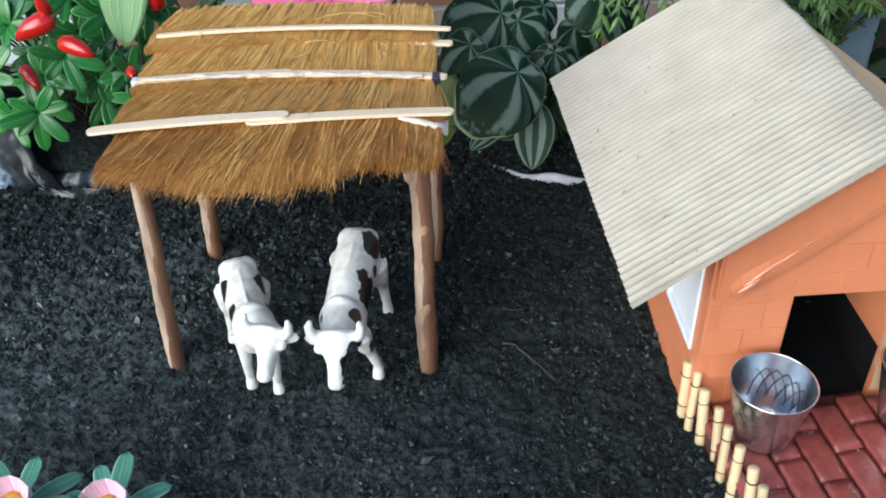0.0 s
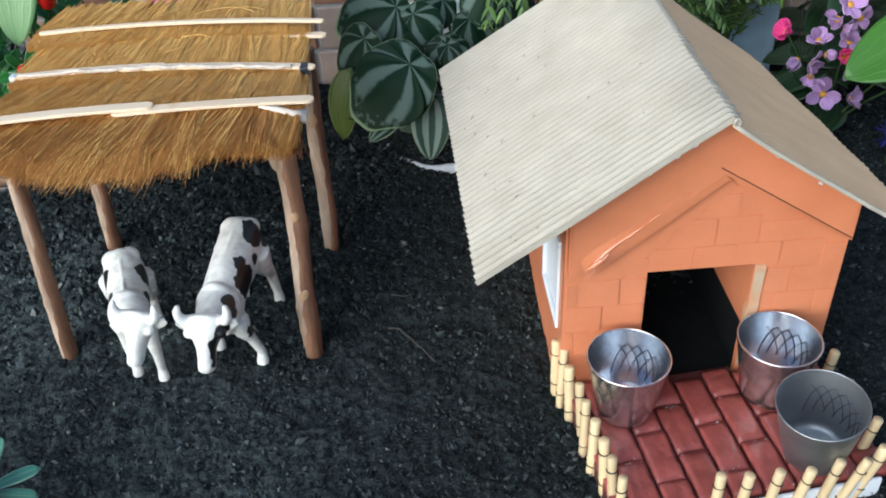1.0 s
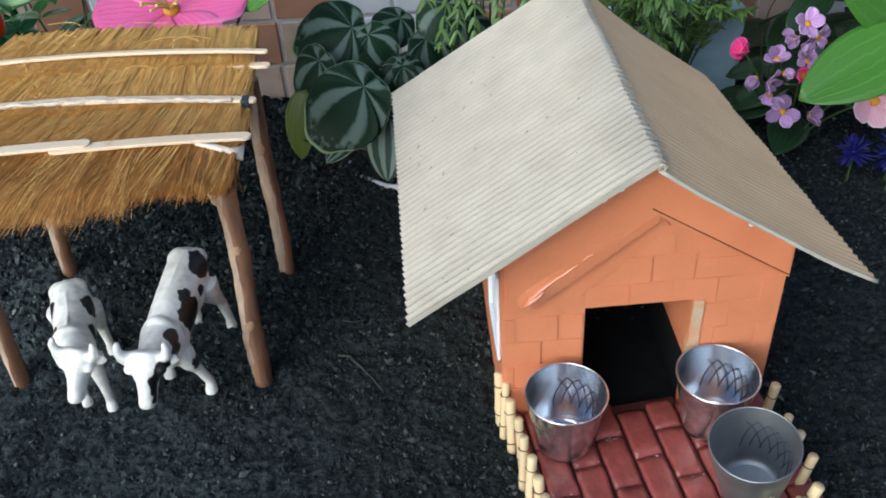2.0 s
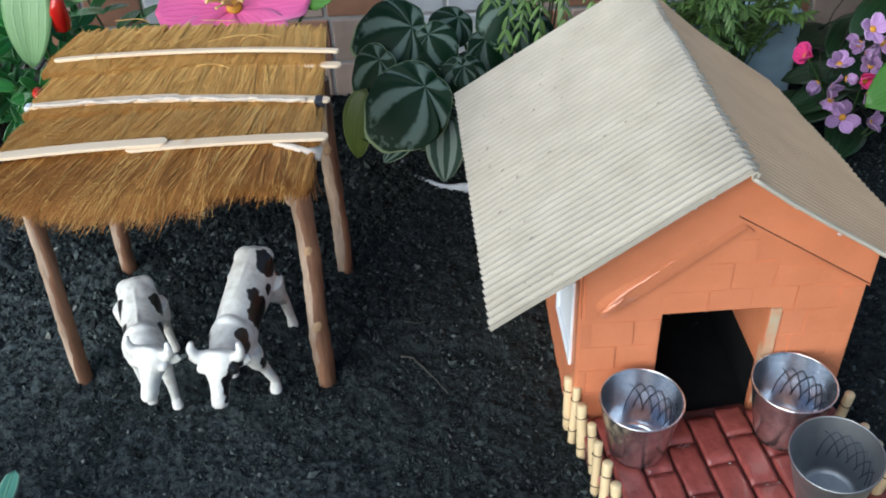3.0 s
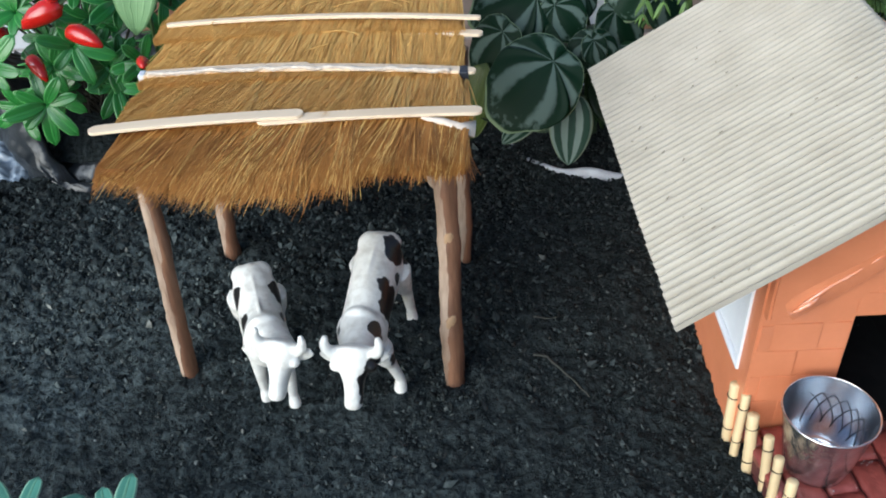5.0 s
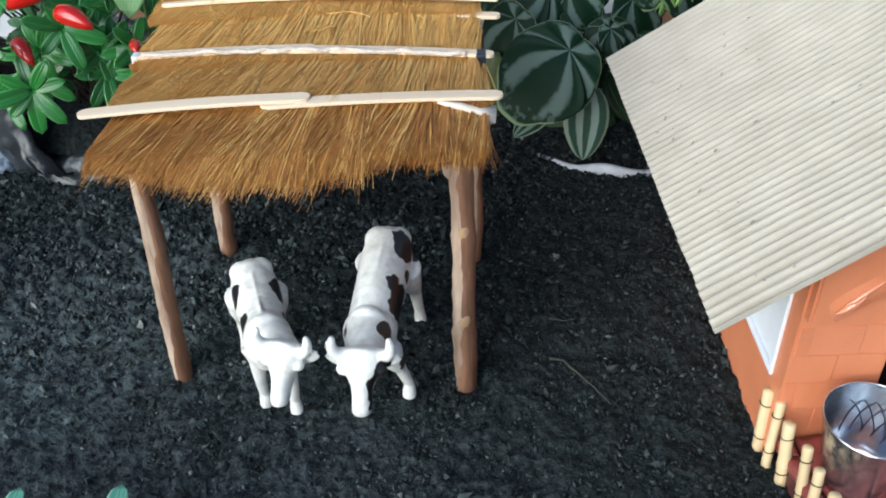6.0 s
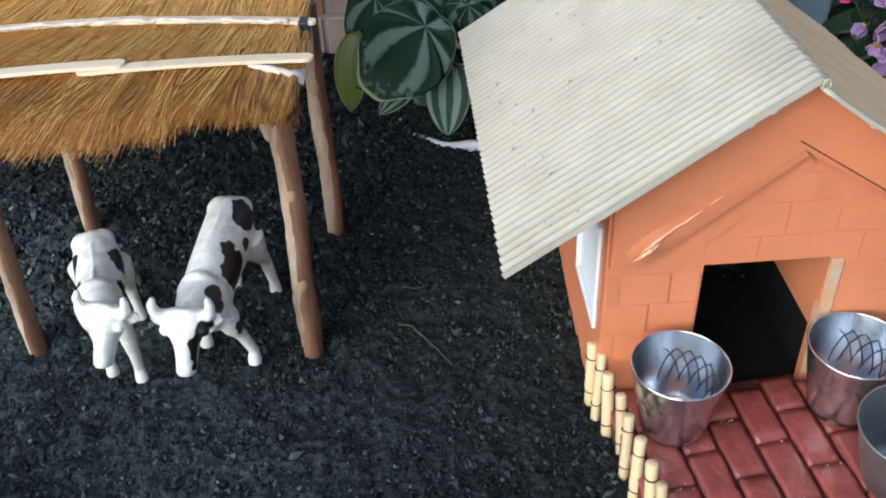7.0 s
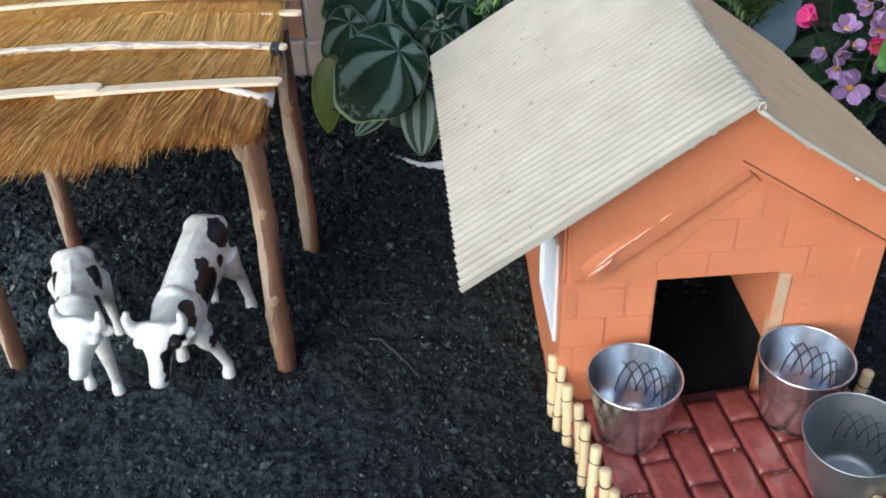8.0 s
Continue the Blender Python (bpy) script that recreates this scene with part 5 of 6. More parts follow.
    pts = []
    for i in range(120):
        f = i / 119
        x = -0.158 + 0.163 * f
        a = 14 * noise.noise((f * 5, 2.0, 0))
        pts.append((x, 0.5708 - 0.0105 * f + 0.0006 * math.cos(a), 0.1666 + 0.0022 * f + arch(x) + 0.0004 * math.sin(a)))
    tube(bm, pts, 0.0012, 8, 0.2, 3)
    part("thread", bm, THREAD, shed, smooth=True)
    bm = bmesh.new()
    slab(bm, 0.0095, 0.0145, 0.5590, 0.5665, 0.1600, 0.1700, 0.0008)
    part("tape", bm, TAPE, shed)
    bm = bmesh.new()
    slab(bm, -0.1640, -0.1605, 0.5705, 0.5765, 0.1625, 0.1675, 0.0008)
    part("tape", bm, WHITE, shed)
    bm = bmesh.new()
    tube(bm, [(-0.008, 0.5160, 0.1690), (0.002, 0.5140, 0.1675), (0.010, 0.5125, 0.1650), (0.0175, 0.5130, 0.1630)], [0.0006, 0.0018, 0.0034, 0.0046], 8, 0.3, 5)
    part("tape", bm, CREAM, shed, "crumpled cream tape", True)


build_shed()


# ---- toy cows: each one plain cast figure ----
def loft(bm, rings, sides=32):
    """An elliptic body along x: (x, centre height, half width, half height)."""
    made = [[bm.verts.new((x, ry * math.cos(k * math.tau / sides), zc + rz * math.sin(k * math.tau / sides))) for k in range(sides)] for x, zc, ry, rz in rings]
    for r0, r1 in zip(made, made[1:]):
        for k in range(sides):
            bm.faces.new((r0[k], r0[(k + 1) % sides], r1[(k + 1) % sides], r1[k]))
    bm.faces.new(made[0][::-1])
    bm.faces.new(made[-1])


def sag(p, drop, head_drop, lean=0.0):
    """Lowers the trunk on its legs, and the shoulders, neck and head further; lean pushes the trunk ahead of the feet."""
    z = p[2] - drop * step(0.0, 0.030, p[2])
    if p[2] > 0.030:
        z -= head_drop * (0.85 * step(-0.004, 0.018, p[0]) + 0.15 * step(0.024, 0.046, p[0]))
    return Vector((p[0] + lean * step(0.0, 0.045, p[2]), p[1], z))


def cow(at, size, name, spots, label, turn=0.0, yaw=0.0, drop=0.0, head_drop=0.0, splay=0.0165, face=1.0, lean=0.0, girth=0.87, stagger=0.012):
    """Facing +x: barrel, collar, neck, wedge-shaped head, horns, ears, four legs and a tail, cast as one piece. turn: the head's shift to its left; yaw: degrees it looks to its left."""
    hub = Vector((0.046, turn, 0.066))
    spin = Matrix.Translation(hub) @ Matrix.Rotation(radians(yaw), 4, 'Z') @ Matrix.Translation(-hub)
    bm = bmesh.new()
    trunk = lambda rings: loft(bm, [(x, zc, ry * girth, rz) for x, zc, ry, rz in rings])
    trunk([(-0.0480, 0.057, 0.005, 0.008), (-0.0455, 0.0565, 0.0115, 0.0135), (-0.0400, 0.0545, 0.0160, 0.0175), (-0.0320, 0.0530, 0.0172, 0.0185), (-0.0220, 0.0515, 0.0168, 0.0183), (-0.0100, 0.0508, 0.0157, 0.0178),
              (0.0040, 0.0508, 0.0152, 0.0178), (0.0150, 0.0515, 0.0157, 0.0190), (0.0235, 0.0520, 0.0150, 0.0185), (0.0290, 0.0525, 0.0110, 0.0140)])
    trunk([(0.0125, 0.0525, 0.0140, 0.0170), (0.0165, 0.0540, 0.0154, 0.0190), (0.0190, 0.0545, 0.0152, 0.0188), (0.0210, 0.0550, 0.0125, 0.0160)])
    # hips, the seam along the back, the tail's root
    for q in (-1, 1):
        ball(bm, (-0.0400, q * 0.0080 * girth, 0.0655), (0.0080, 0.0070, 0.0042), (q * -22, 8, 0))
    tube(bm, [(-0.0440, 0, 0.0675), (-0.0400, 0, 0.0703), (-0.0280, 0, 0.0704), (-0.0100, 0, 0.0682), (0.0100, 0, 0.0692), (0.0160, 0, 0.0690)], [0.0014, 0.0014, 0.0012, 0.0010, 0.0010, 0.0008], 12)
    h = turn
    tube(bm, [(0.018, 0, 0.0560), (0.031, h * 0.4, 0.0600), (0.042, h * 0.8, 0.0635), (0.050, h, 0.0660)], [0.0145, 0.0112, 0.0090, 0.0070], 28)
    poll = Vector((0.0465, h, 0.0745))
    down = Vector((0.0185, 0, -0.0315)) * face
    out = Vector((0.0315, 0, 0.0185)).normalized()
    first = len(bm.verts)
    # the long wedge of the head: broad flat brow, cheeks, then a muzzle that flares again
    made = []
    for f, wide, deep in ((-0.04, 0.0040, 0.0030), (0.0, 0.0082, 0.0060), (0.12, 0.0103, 0.0084), (0.26, 0.0110, 0.0100), (0.40, 0.0080, 0.0096), (0.56, 0.0056, 0.0084),
                          (0.74, 0.0049, 0.0070), (0.87, 0.0051, 0.0062), (0.95, 0.0047, 0.0052), (1.0, 0.0028, 0.0030)):
        c = poll + down * f - out * (deep - 0.0085) * 0.7
        ring = []
        for k in range(28):
            a = k * math.tau / 28
            ca, sa = math.cos(a), math.sin(a)
            ring.append(bm.verts.new(c + Vector((0, 1, 0)) * wide * math.copysign(abs(ca) ** 0.8, ca) + out * deep * math.copysign(abs(sa) ** (0.75 if sa > 0 else 1.0), sa)))
        made.append(ring)
    for r0, r1 in zip(made, made[1:]):
        for k in range(28):
            bm.faces.new((r0[k], r0[(k + 1) % 28], r1[(k + 1) % 28], r1[k]))
    bm.faces.new(made[0][::-1])
    bm.faces.new(made[-1])
    for q in (-1, 1):
        y = Vector((0, q, 0))
        ball(bm, poll + down * 0.30 + y * 0.0096 + out * 0.0032, (0.0036, 0.0034, 0.0034), None, 10, 8)
        ball(bm, poll + down * 0.93 + y * 0.0028 + out * 0.0022, (0.0024, 0.0024, 0.0022), None, 10, 8)
        tube(bm, [(0.0485, h + q * 0.003, 0.0722), (0.0500, h + q * 0.0085, 0.0726), (0.0510, h + q * 0.0122, 0.0740), (0.0516, h + q * 0.0142, 0.0772), (0.0514, h + q * 0.0148, 0.0812), (0.0500, h + q * 0.0136, 0.0850)], [0.0046, 0.0042, 0.0036, 0.0031, 0.0026, 0.0016], 18)
        # a leaf-shaped ear with a groove down it
        e0, e1 = Vector((0.0480, h + q * 0.0080, 0.0655)), Vector((0.0480, h + q * 0.0188, 0.0712))
        for side in (-0.0014, 0.0014):
            tube(bm, [e0.lerp(e1, f) + Vector((0, -q * side * 0.4, side)) for f in (0, 0.3, 0.6, 0.85, 1.0)], [0.0018, 0.0024, 0.0023, 0.0016, 0.0008], 12)
    bm.verts.ensure_lookup_table()
    for v in bm.verts[first:]:
        v.co = spin @ v.co
    for q in (-1, 1):
        fx, fy = 0.020 - (stagger if q < 0 else 0), q * splay
        tube(bm, [(fx - 0.002, q * 0.0095, 0.044), (fx, q * (0.0095 + splay) * 0.45, 0.032), (fx + 0.003, q * (0.004 + splay * 0.58), 0.018), (fx + 0.003, fy, 0.007), (fx + 0.005, fy, 0.003), (fx + 0.006, fy, -0.001)], [0.0074, 0.0056, 0.0037, 0.0032, 0.0040, 0.0043], 16)
        bx = -0.0375 + 0.002 * q
        tube(bm, [(bx + 0.003, q * 0.0090, 0.050), (bx + 0.001, q * 0.0110, 0.036), (bx - 0.003, q * 0.0120, 0.022), (bx - 0.001, q * 0.0128, 0.008), (bx, q * 0.0130, 0.003), (bx + 0.001, q * 0.0130, -0.001)], [0.0108, 0.0076, 0.0040, 0.0032, 0.0040, 0.0043], 16)
    tube(bm, [(-0.0440, 0, 0.0675), (-0.0500, 0, 0.0620), (-0.0515, 0.001, 0.0450), (-0.0500, 0.001, 0.0330)], [0.0026, 0.0019, 0.0016, 0.0026], 10)
    for v in bm.verts:
        v.co = sag(v.co, drop, head_drop, lean)
    ob = new("cow_figurine", finish(bm, "cow_figurine", True))
    ob.data.materials.append(patched(name, [(*sag(spin @ Vector(s[:3]) if s[0] > 0.05 else s[:3], drop, head_drop, lean), s[3]) for s in spots]))
    ob.matrix_world = at @ Matrix.Diagonal((size, size, size, 1))
    r = ob.modifiers.new("cast", "REMESH")
    r.mode, r.voxel_size, r.use_smooth_shade = 'VOXEL', 0.0008, True
    k = ob.modifiers.new("soften", "SMOOTH")
    k.factor, k.iterations = 0.5, 14
    tagged(ob, label, "toy cow", "toy cows under the shed")
    return ob


# black patches: centre and radius
SPOTS_A = [(-0.032, 0.0115, 0.0660, 0.0086), (-0.037, 0.0070, 0.0690, 0.0045), (-0.0435, 0.0160, 0.056, 0.0078), (0.0045, 0.0135, 0.0600, 0.0062), (-0.0055, 0.0120, 0.0640, 0.0066), (0.000, 0.0155, 0.0530, 0.0112), (-0.019, 0.0165, 0.055, 0.0045),
           (0.026, 0.0105, 0.0645, 0.0058), (0.0300, 0.011, 0.0570, 0.0074), (0.019, 0.0150, 0.0360, 0.0048), (0.0560, 0.0145, 0.0670, 0.0064), (0.0585, 0.0117, 0.0620, 0.0060), (0.0608, 0.0098, 0.0568, 0.0042), (0.0625, 0.0085, 0.0518, 0.0030),
           (-0.020, -0.0165, 0.054, 0.007), (0.026, -0.0125, 0.0640, 0.0040)]
SPOTS_B = [(-0.024, -0.0150, 0.0600, 0.0085), (0.002, -0.0140, 0.0600, 0.0080), (-0.022, 0.0150, 0.0595, 0.0090), (0.004, 0.0150, 0.0530, 0.0080), (-0.042, 0.0125, 0.046, 0.006)]
cow(pose(-0.0415, 0.5175, ground_z(-0.04, 0.51) + 0.0035, 0, 0, -97), 0.95, "cow_black_and_white", SPOTS_A, "white plastic toy cow with black patches and curved horns", 0.0040, 3.0, -0.0090, 0.010, lean=0.0168, face=0.92)
cow(pose(-0.1025, 0.4985, ground_z(-0.1, 0.49) + 0.0060, 0, 0, -71), 0.86, "cow_mostly_white", SPOTS_B, "mostly white plastic toy cow with small dark patches", 0.0090, -34, -0.0080, -0.006, 0.0085, 0.96, 0.0105)


# ---- plants ----
def stalk(parent, name, pts, r0, r1, material, sides=6):
    bm = bmesh.new()
    n = len(pts)
    tube(bm, pts, [r0 + (r1 - r0) * i / (n - 1) for i in range(n)], sides)
    return part(name, bm, material, parent, smooth=True)


def arc(a, b, lift=0.01, n=6, side=(0, 0, 0)):
    a, b = Vector(a), Vector(b)
    return [a.lerp(b, i / n) + (Vector((0, 0, lift)) + Vector(side)) * math.sin(math.pi * i / n) for i in range(n + 1)]


MELON = [round_leaf_mesh("leaf", 0.060, 0.060, bend=0.26, cup=0.16, seed=k) for k in range(3)]
MELON_SLIM = leaf_mesh("leaf", 0.050, 0.032, bend=0.12, fold=0.10, lobe=0.06, widest=0.42, na=12, nl=14, seed=5)
for me in MELON + [MELON_SLIM]:
    me.materials.append(LEAFSLIM if me == MELON_SLIM else LEAFMELON)


def build_melon_plant():
    """Striped round leaves on stalks, over a sunken pot rim."""
    cx, cy = 0.108, 0.770
    plant = thing("striped_leaf_plant", pose(cx, cy, ground_z(cx, cy)), "leafy houseplant with round dark green and silver striped leaves", "plant")
    # place of the stalk's end, way to the tip, upper side, scale
    rows = [((0.0690, 0.6830, 0.1095), (-0.72, -0.42, -0.50), (-0.05, -0.70, 0.70), 1.06),
            ((0.0830, 0.6900, 0.079), (-0.06, -0.52, -0.80), (0.0, -0.80, 0.5), 0.95),
            ((0.0965, 0.7060, 0.113), (-0.45, -0.45, -0.72), (0.0, -0.70, 0.7), 0.46),
            ((0.0975, 0.7060, 0.113), (0.55, -0.40, -0.62), (0.1, -0.70, 0.7), 0.44),
            ]
    # the leaves higher up and behind
    rows += [((0.0600, 0.7350, 0.132), (-0.95, -0.20, -0.22), (0.0, -0.75, 0.65), 0.92),
            ((0.0360, 0.7080, 0.120), (-0.55, -0.20, -0.75), (-0.45, -0.6, 0.5), 0.74),
            ((0.0720, 0.7300, 0.128), (0.50, -0.40, -0.60), (-0.2, -0.7, 0.65), 0.56),
            ((0.1330, 0.7450, 0.142), (-0.45, -0.45, -0.55), (0.1, -0.6, 0.8), 0.66),
            ((0.1450, 0.7250, 0.138), (0.30, -0.45, -0.65), (0.1, -0.6, 0.8), 0.60),
            ((0.0580, 0.6900, 0.066), (-0.65, -0.35, -0.35), (-0.1, -0.35, 0.95), 0.62),
            ((0.0950, 0.7700, 0.122), (-0.35, -0.35, -0.2), (0.0, -0.7, 0.7), 0.60),
            ((0.1250, 0.7700, 0.130), (0.5, -0.35, -0.3), (0.0, -0.6, 0.8), 0.7),
            ((0.1150, 0.7350, 0.120), (0.3, -0.5, -0.6), (0.2, -0.6, 0.7), 0.62)]
    dark = leaf_mesh("leaf", 0.046, 0.034, bend=0.2, fold=0.12, widest=0.45, seed=21)
    dark.materials.append(LEAFDARK)
    for k in range(16):
        part("leaf", dark, LEAFDARK, plant, at=aim((-0.055 + 0.022 * (k % 6) + 0.01 * math.sin(k * 5), -0.045 + 0.016 * math.cos(k * 3), 0.050 + 0.020 * (k // 6) + 0.008 * math.sin(k * 2.2)), (math.sin(k * 2.4), -0.45, 0.5 * math.cos(k * 1.9)), (0, -0.6, 0.8), 0.75 + 0.2 * math.sin(k)))
    inv = plant.matrix_world.inverted()
    for k, (p, way, up, s) in enumerate(rows):
        m = inv @ aim(p, way, up, s)
        part("leaf", MELON_SLIM if k in (1, 9) else MELON[k % 3], LEAFMELON, plant, at=m)
        q = inv @ (Vector(p) + Vector(way).normalized() * 0.002 - Vector(up).normalized() * 0.0012)
        stalk(plant, "stalk", arc((0.01 * math.sin(k * 2), 0.01 * math.cos(k * 2), -0.004), q, 0.012), 0.0018, 0.0014, STEM)
    yellow = leaf_mesh("leaf", 0.06, 0.030, bend=0.25, fold=0.3, seed=5)
    part("leaf", yellow, leaf_material("yellowing_leaf", (0.050, 0.072, 0.010), (0.070, 0.095, 0.016), edge=(0.13, 0.16, 0.06), rough=0.45, vein_width=0.12, edge_from=0.88), plant, "yellowing green leaf", at=inv @ aim((0.0245, 0.700, 0.101), (-0.34, -0.2, -0.90), (-0.5, -0.7, 0.3), 1.0))
    # a leaf seen edge on, its pale rim curling under the large one
    edge_on = leaf_mesh("leaf", 0.040, 0.020, bend=-0.35, fold=0.2, lobe=0.05, widest=0.5, seed=9)
    edge_on.materials.append(LEAFMELON)
    part("leaf", edge_on, LEAFMELON, plant, at=inv @ aim((0.021, 0.680, 0.069), (0.85, -0.25, -0.30), (0.1, 0.45, 0.9), 0.95))
    # the pot, sunk to its rim
    pot = thing("flower_pot", pose(cx + 0.003, cy - 0.006, 0.0), "pale flower pot sunk in the soil up to its rim", "flower pot")
    bm = bmesh.new()
    lathe(bm, [(0.0620, -0.03), (0.0685, 0.0115), (0.0695, 0.0125), (0.0722, 0.0115), (0.0710, 0.004), (0.064, -0.03)], 72)
    for v in bm.verts:
        v.co.z += 0.0022 * noise.noise((v.co.x * 40, v.co.y * 40, 0)) - 0.0040 + 0.0062 * math.exp(-((math.atan2(v.co.y, v.co.x) + 1.72) / 0.26) ** 2) + 0.0019 * math.exp(-((math.atan2(v.co.y, v.co.x) + 2.15) / 0.4) ** 2)
    part("rim", bm, POTRIM, pot, smooth=True)


build_melon_plant()


def build_pepper_plant():
    bx, by = -0.275, 0.745
    bag = thing("grow_bag", pose(bx, by, ground_z(bx, by)), "crumpled black plastic grow bag filled with soil", "plant pot")
    bm = bmesh.new()
    outer = [(0.062 + 0.009 * math.sin(math.pi * k / 16) + 0.003 * (k / 16), -0.006 + 0.070 * k / 16) for k in range(17)]
    lathe(bm, [(0, -0.004)] + outer + [(0.0630, 0.064), (0.060, 0.050), (0.058, 0.014), (0, 0.010)], 120)
    for v in bm.verts:
        a = math.atan2(v.co.y, v.co.x)
        c, d, h = math.cos(a), math.sin(a), v.co.z
        k = 1 + 0.10 * noise.noise((c * 3, d * 3, h * 40)) - 0.16 * abs(noise.noise((c * 7, d * 7, h * 34))) - 0.07 * abs(noise.noise((c * 19, d * 19, h * 70))) + 0.05
        v.co.x *= k
        v.co.y *= k
        # the mouth is folded down on one side and shows the dark inside
        v.co.z -= 0.068 * step(0.0, 0.064, h) * step(0.05, 0.75, math.cos(a + 0.70)) * (1 if (v.co.x ** 2 + v.co.y ** 2) > 0.0008 else 0)
        if h > 0.03:
            v.co.z += (0.010 * noise.noise((c * 3, d * 3, 1)) + 0.006 * noise.noise((c * 11, d * 11, 4))) * step(0.03, 0.06, h)
    part("bag", bm, BAG, bag, smooth=True)
    bm = bmesh.new()
    lathe(bm, [(0, 0.031), (0.035, 0.026), (0.054, 0.012)], 40)
    part("soil", bm, SOIL, bag, "black soil", True)
    base = Vector((bx, by, ground_z(bx, by) + 0.048))
    plant = thing("red_pepper_plant", Matrix.Translation(base), "artificial chilli plant with glossy green leaves and red peppers", "plant")
    meshes = [leaf_mesh("leaf", 0.0245, 0.0092, bend=0.28, fold=0.35, widest=0.55, tip=0.7, seed=k, na=6, nl=8) for k in range(3)]
    for me in meshes:
        me.materials.append(LEAFPEPPER)
    rng = random.Random(17)
    tips = []
    for k in range(30):
        a = rng.uniform(0, math.tau)
        r = rng.uniform(0.01, 0.085)
        tip = Vector((r * math.cos(a) + 0.012, r * math.sin(a) - 0.042, rng.uniform(0.028, 0.115)))
        tips.append(Vector((0.057, -0.085, 0.042)) if k == 12 else tip)
    tips += [Vector((0.075, -0.075, 0.055)), Vector((0.062, -0.06, 0.09)), Vector((-0.01, -0.085, 0.03)), Vector((0.02, -0.085, 0.06)), Vector((-0.045, -0.08, 0.05)),
             Vector((0.04, -0.09, 0.075)), Vector((0.0, -0.07, 0.09)), Vector((-0.04, -0.06, 0.10)), Vector((-0.07, -0.07, 0.07)), Vector((0.085, -0.06, 0.10))]
    for k, tip in enumerate(tips):
        stalk(plant, "stem", arc((0.01 * math.sin(k), 0.01 * math.cos(k), -0.022), tip, 0.01, side=(0, 0.006, 0)), 0.0012, 0.0008, WIRE, 5)
        n = rng.randint(6, 8)
        out = Vector((tip.x, tip.y - 0.03, tip.z * 0.6 + 0.01)).normalized()
        for j in range(n):
            a = j * math.tau / n + rng.uniform(-0.3, 0.3)
            side = out.orthogonal().normalized()
            way = (side * math.cos(a) + out.cross(side) * math.sin(a)) * 0.9 + out * rng.uniform(0.15, 0.8)
            part("leaf", meshes[(k + j) % 3], LEAFPEPPER, plant, at=aim(tip, way, out, rng.uniform(0.66, 1.10)))
    inv = plant.matrix_world.inverted()
    for k, (p, way, s) in enumerate([((-0.242, 0.648, 0.176), (-0.85, -0.15, -0.45), 0.95), ((-0.240, 0.645, 0.160), (0.75, -0.35, -0.10), 0.85), ((-0.270, 0.645, 0.143), (0.55, -0.5, -0.35), 0.65),
                                     ((-0.190, 0.646, 0.138), (0.3, -0.7, 0.2), 0.55), ((-0.182, 0.672, 0.170), (0.15, -0.2, 0.9), 0.95), ((-0.295, 0.675, 0.148), (-0.6, -0.5, -0.3), 0.7),
                                     ((-0.244, 0.648, 0.178), (-0.15, -0.2, 0.9), 0.6)]):
        bm = bmesh.new()
        tube(bm, [(0, -0.001, 0), (0, 0.003, 0), (0, 0.010, 0.0008), (0.0008, 0.018, 0.0012), (0.0016, 0.026, 0.0002), (0.0022, 0.0315, -0.0018)], [0.0026, 0.0066, 0.0074, 0.0064, 0.0042, 0.0012], 14, 0.06, k)
        pep = part("pepper", bm, PEPPERRED, plant, "shiny red chilli pepper", True, at=inv @ aim((p[0] + (0.010 if k != 3 else 0.0), p[1], p[2]), way, (0, -0.5, 0.8), s))
        bm = bmesh.new()
        tube(bm, [(0, -0.009, 0.001), (0, -0.003, 0), (0, 0.001, 0)], [0.0009, 0.001, 0.0036], 8)
        part("cap", bm, STEM, pep, smooth=True)
    # one wide pale leaf leaning over it
    big = leaf_mesh("leaf", 0.070, 0.036, bend=0.15, fold=0.15, widest=0.4, seed=9, na=10, nl=12)
    broad = thing("broad_leaf_plant", pose(-0.205, 0.70, ground_z(-0.205, 0.70)), "single wide pale green leaf on a thin stalk", "plant")
    binv = broad.matrix_world.inverted()
    part("leaf", big, LEAFPALE, broad, at=binv @ aim((-0.184, 0.672, 0.212), (-0.16, -0.35, -0.9), (0.0, -0.9, 0.4), 0.92))
    part("leaf", big, LEAFPALE, broad, at=binv @ aim((-0.175, 0.690, 0.195), (0.7, -0.35, 0.2), (0.0, -0.7, 0.6), 0.8))
    stalk(broad, "stalk", arc((0, 0, -0.004), binv @ Vector((-0.184, 0.672, 0.212)), 0.02), 0.0016, 0.001, STEM)


build_pepper_plant()


def flower(plant, at, petal, count, centre_r, centre_mat, cup=0.35, scale=1.0, petal_mat=None, loose=0.0):
    """A flower facing +z of the pose at, under a plant."""
    head = part("flower_head", centre(centre_r), centre_mat, plant, smooth=True, at=at)
    for k in range(count):
        a = k * math.tau / count + loose * noise.noise((at[0][3] * 90, k * 1.7, at[2][3] * 90))
        way = (math.cos(a), math.sin(a), cup * (1 + 2 * loose * noise.noise((k * 2.3, at[0][3] * 80, at[2][3] * 70))))
        part("petal", petal, petal_mat, head, at=aim((0.4 * centre_r * math.cos(a), 0.4 * centre_r * math.sin(a), 0), way, (-math.cos(a) * cup, -math.sin(a) * cup, 1), scale))
    return head


def centre(r):
    bm = bmesh.new()
    ball(bm, (0, 0, r * 0.35), (r, r, r * 0.6), None, 12, 8)
    for v in bm.verts:
        v.co *= 1 + 0.12 * noise.noise(v.co * 900)
    return bm


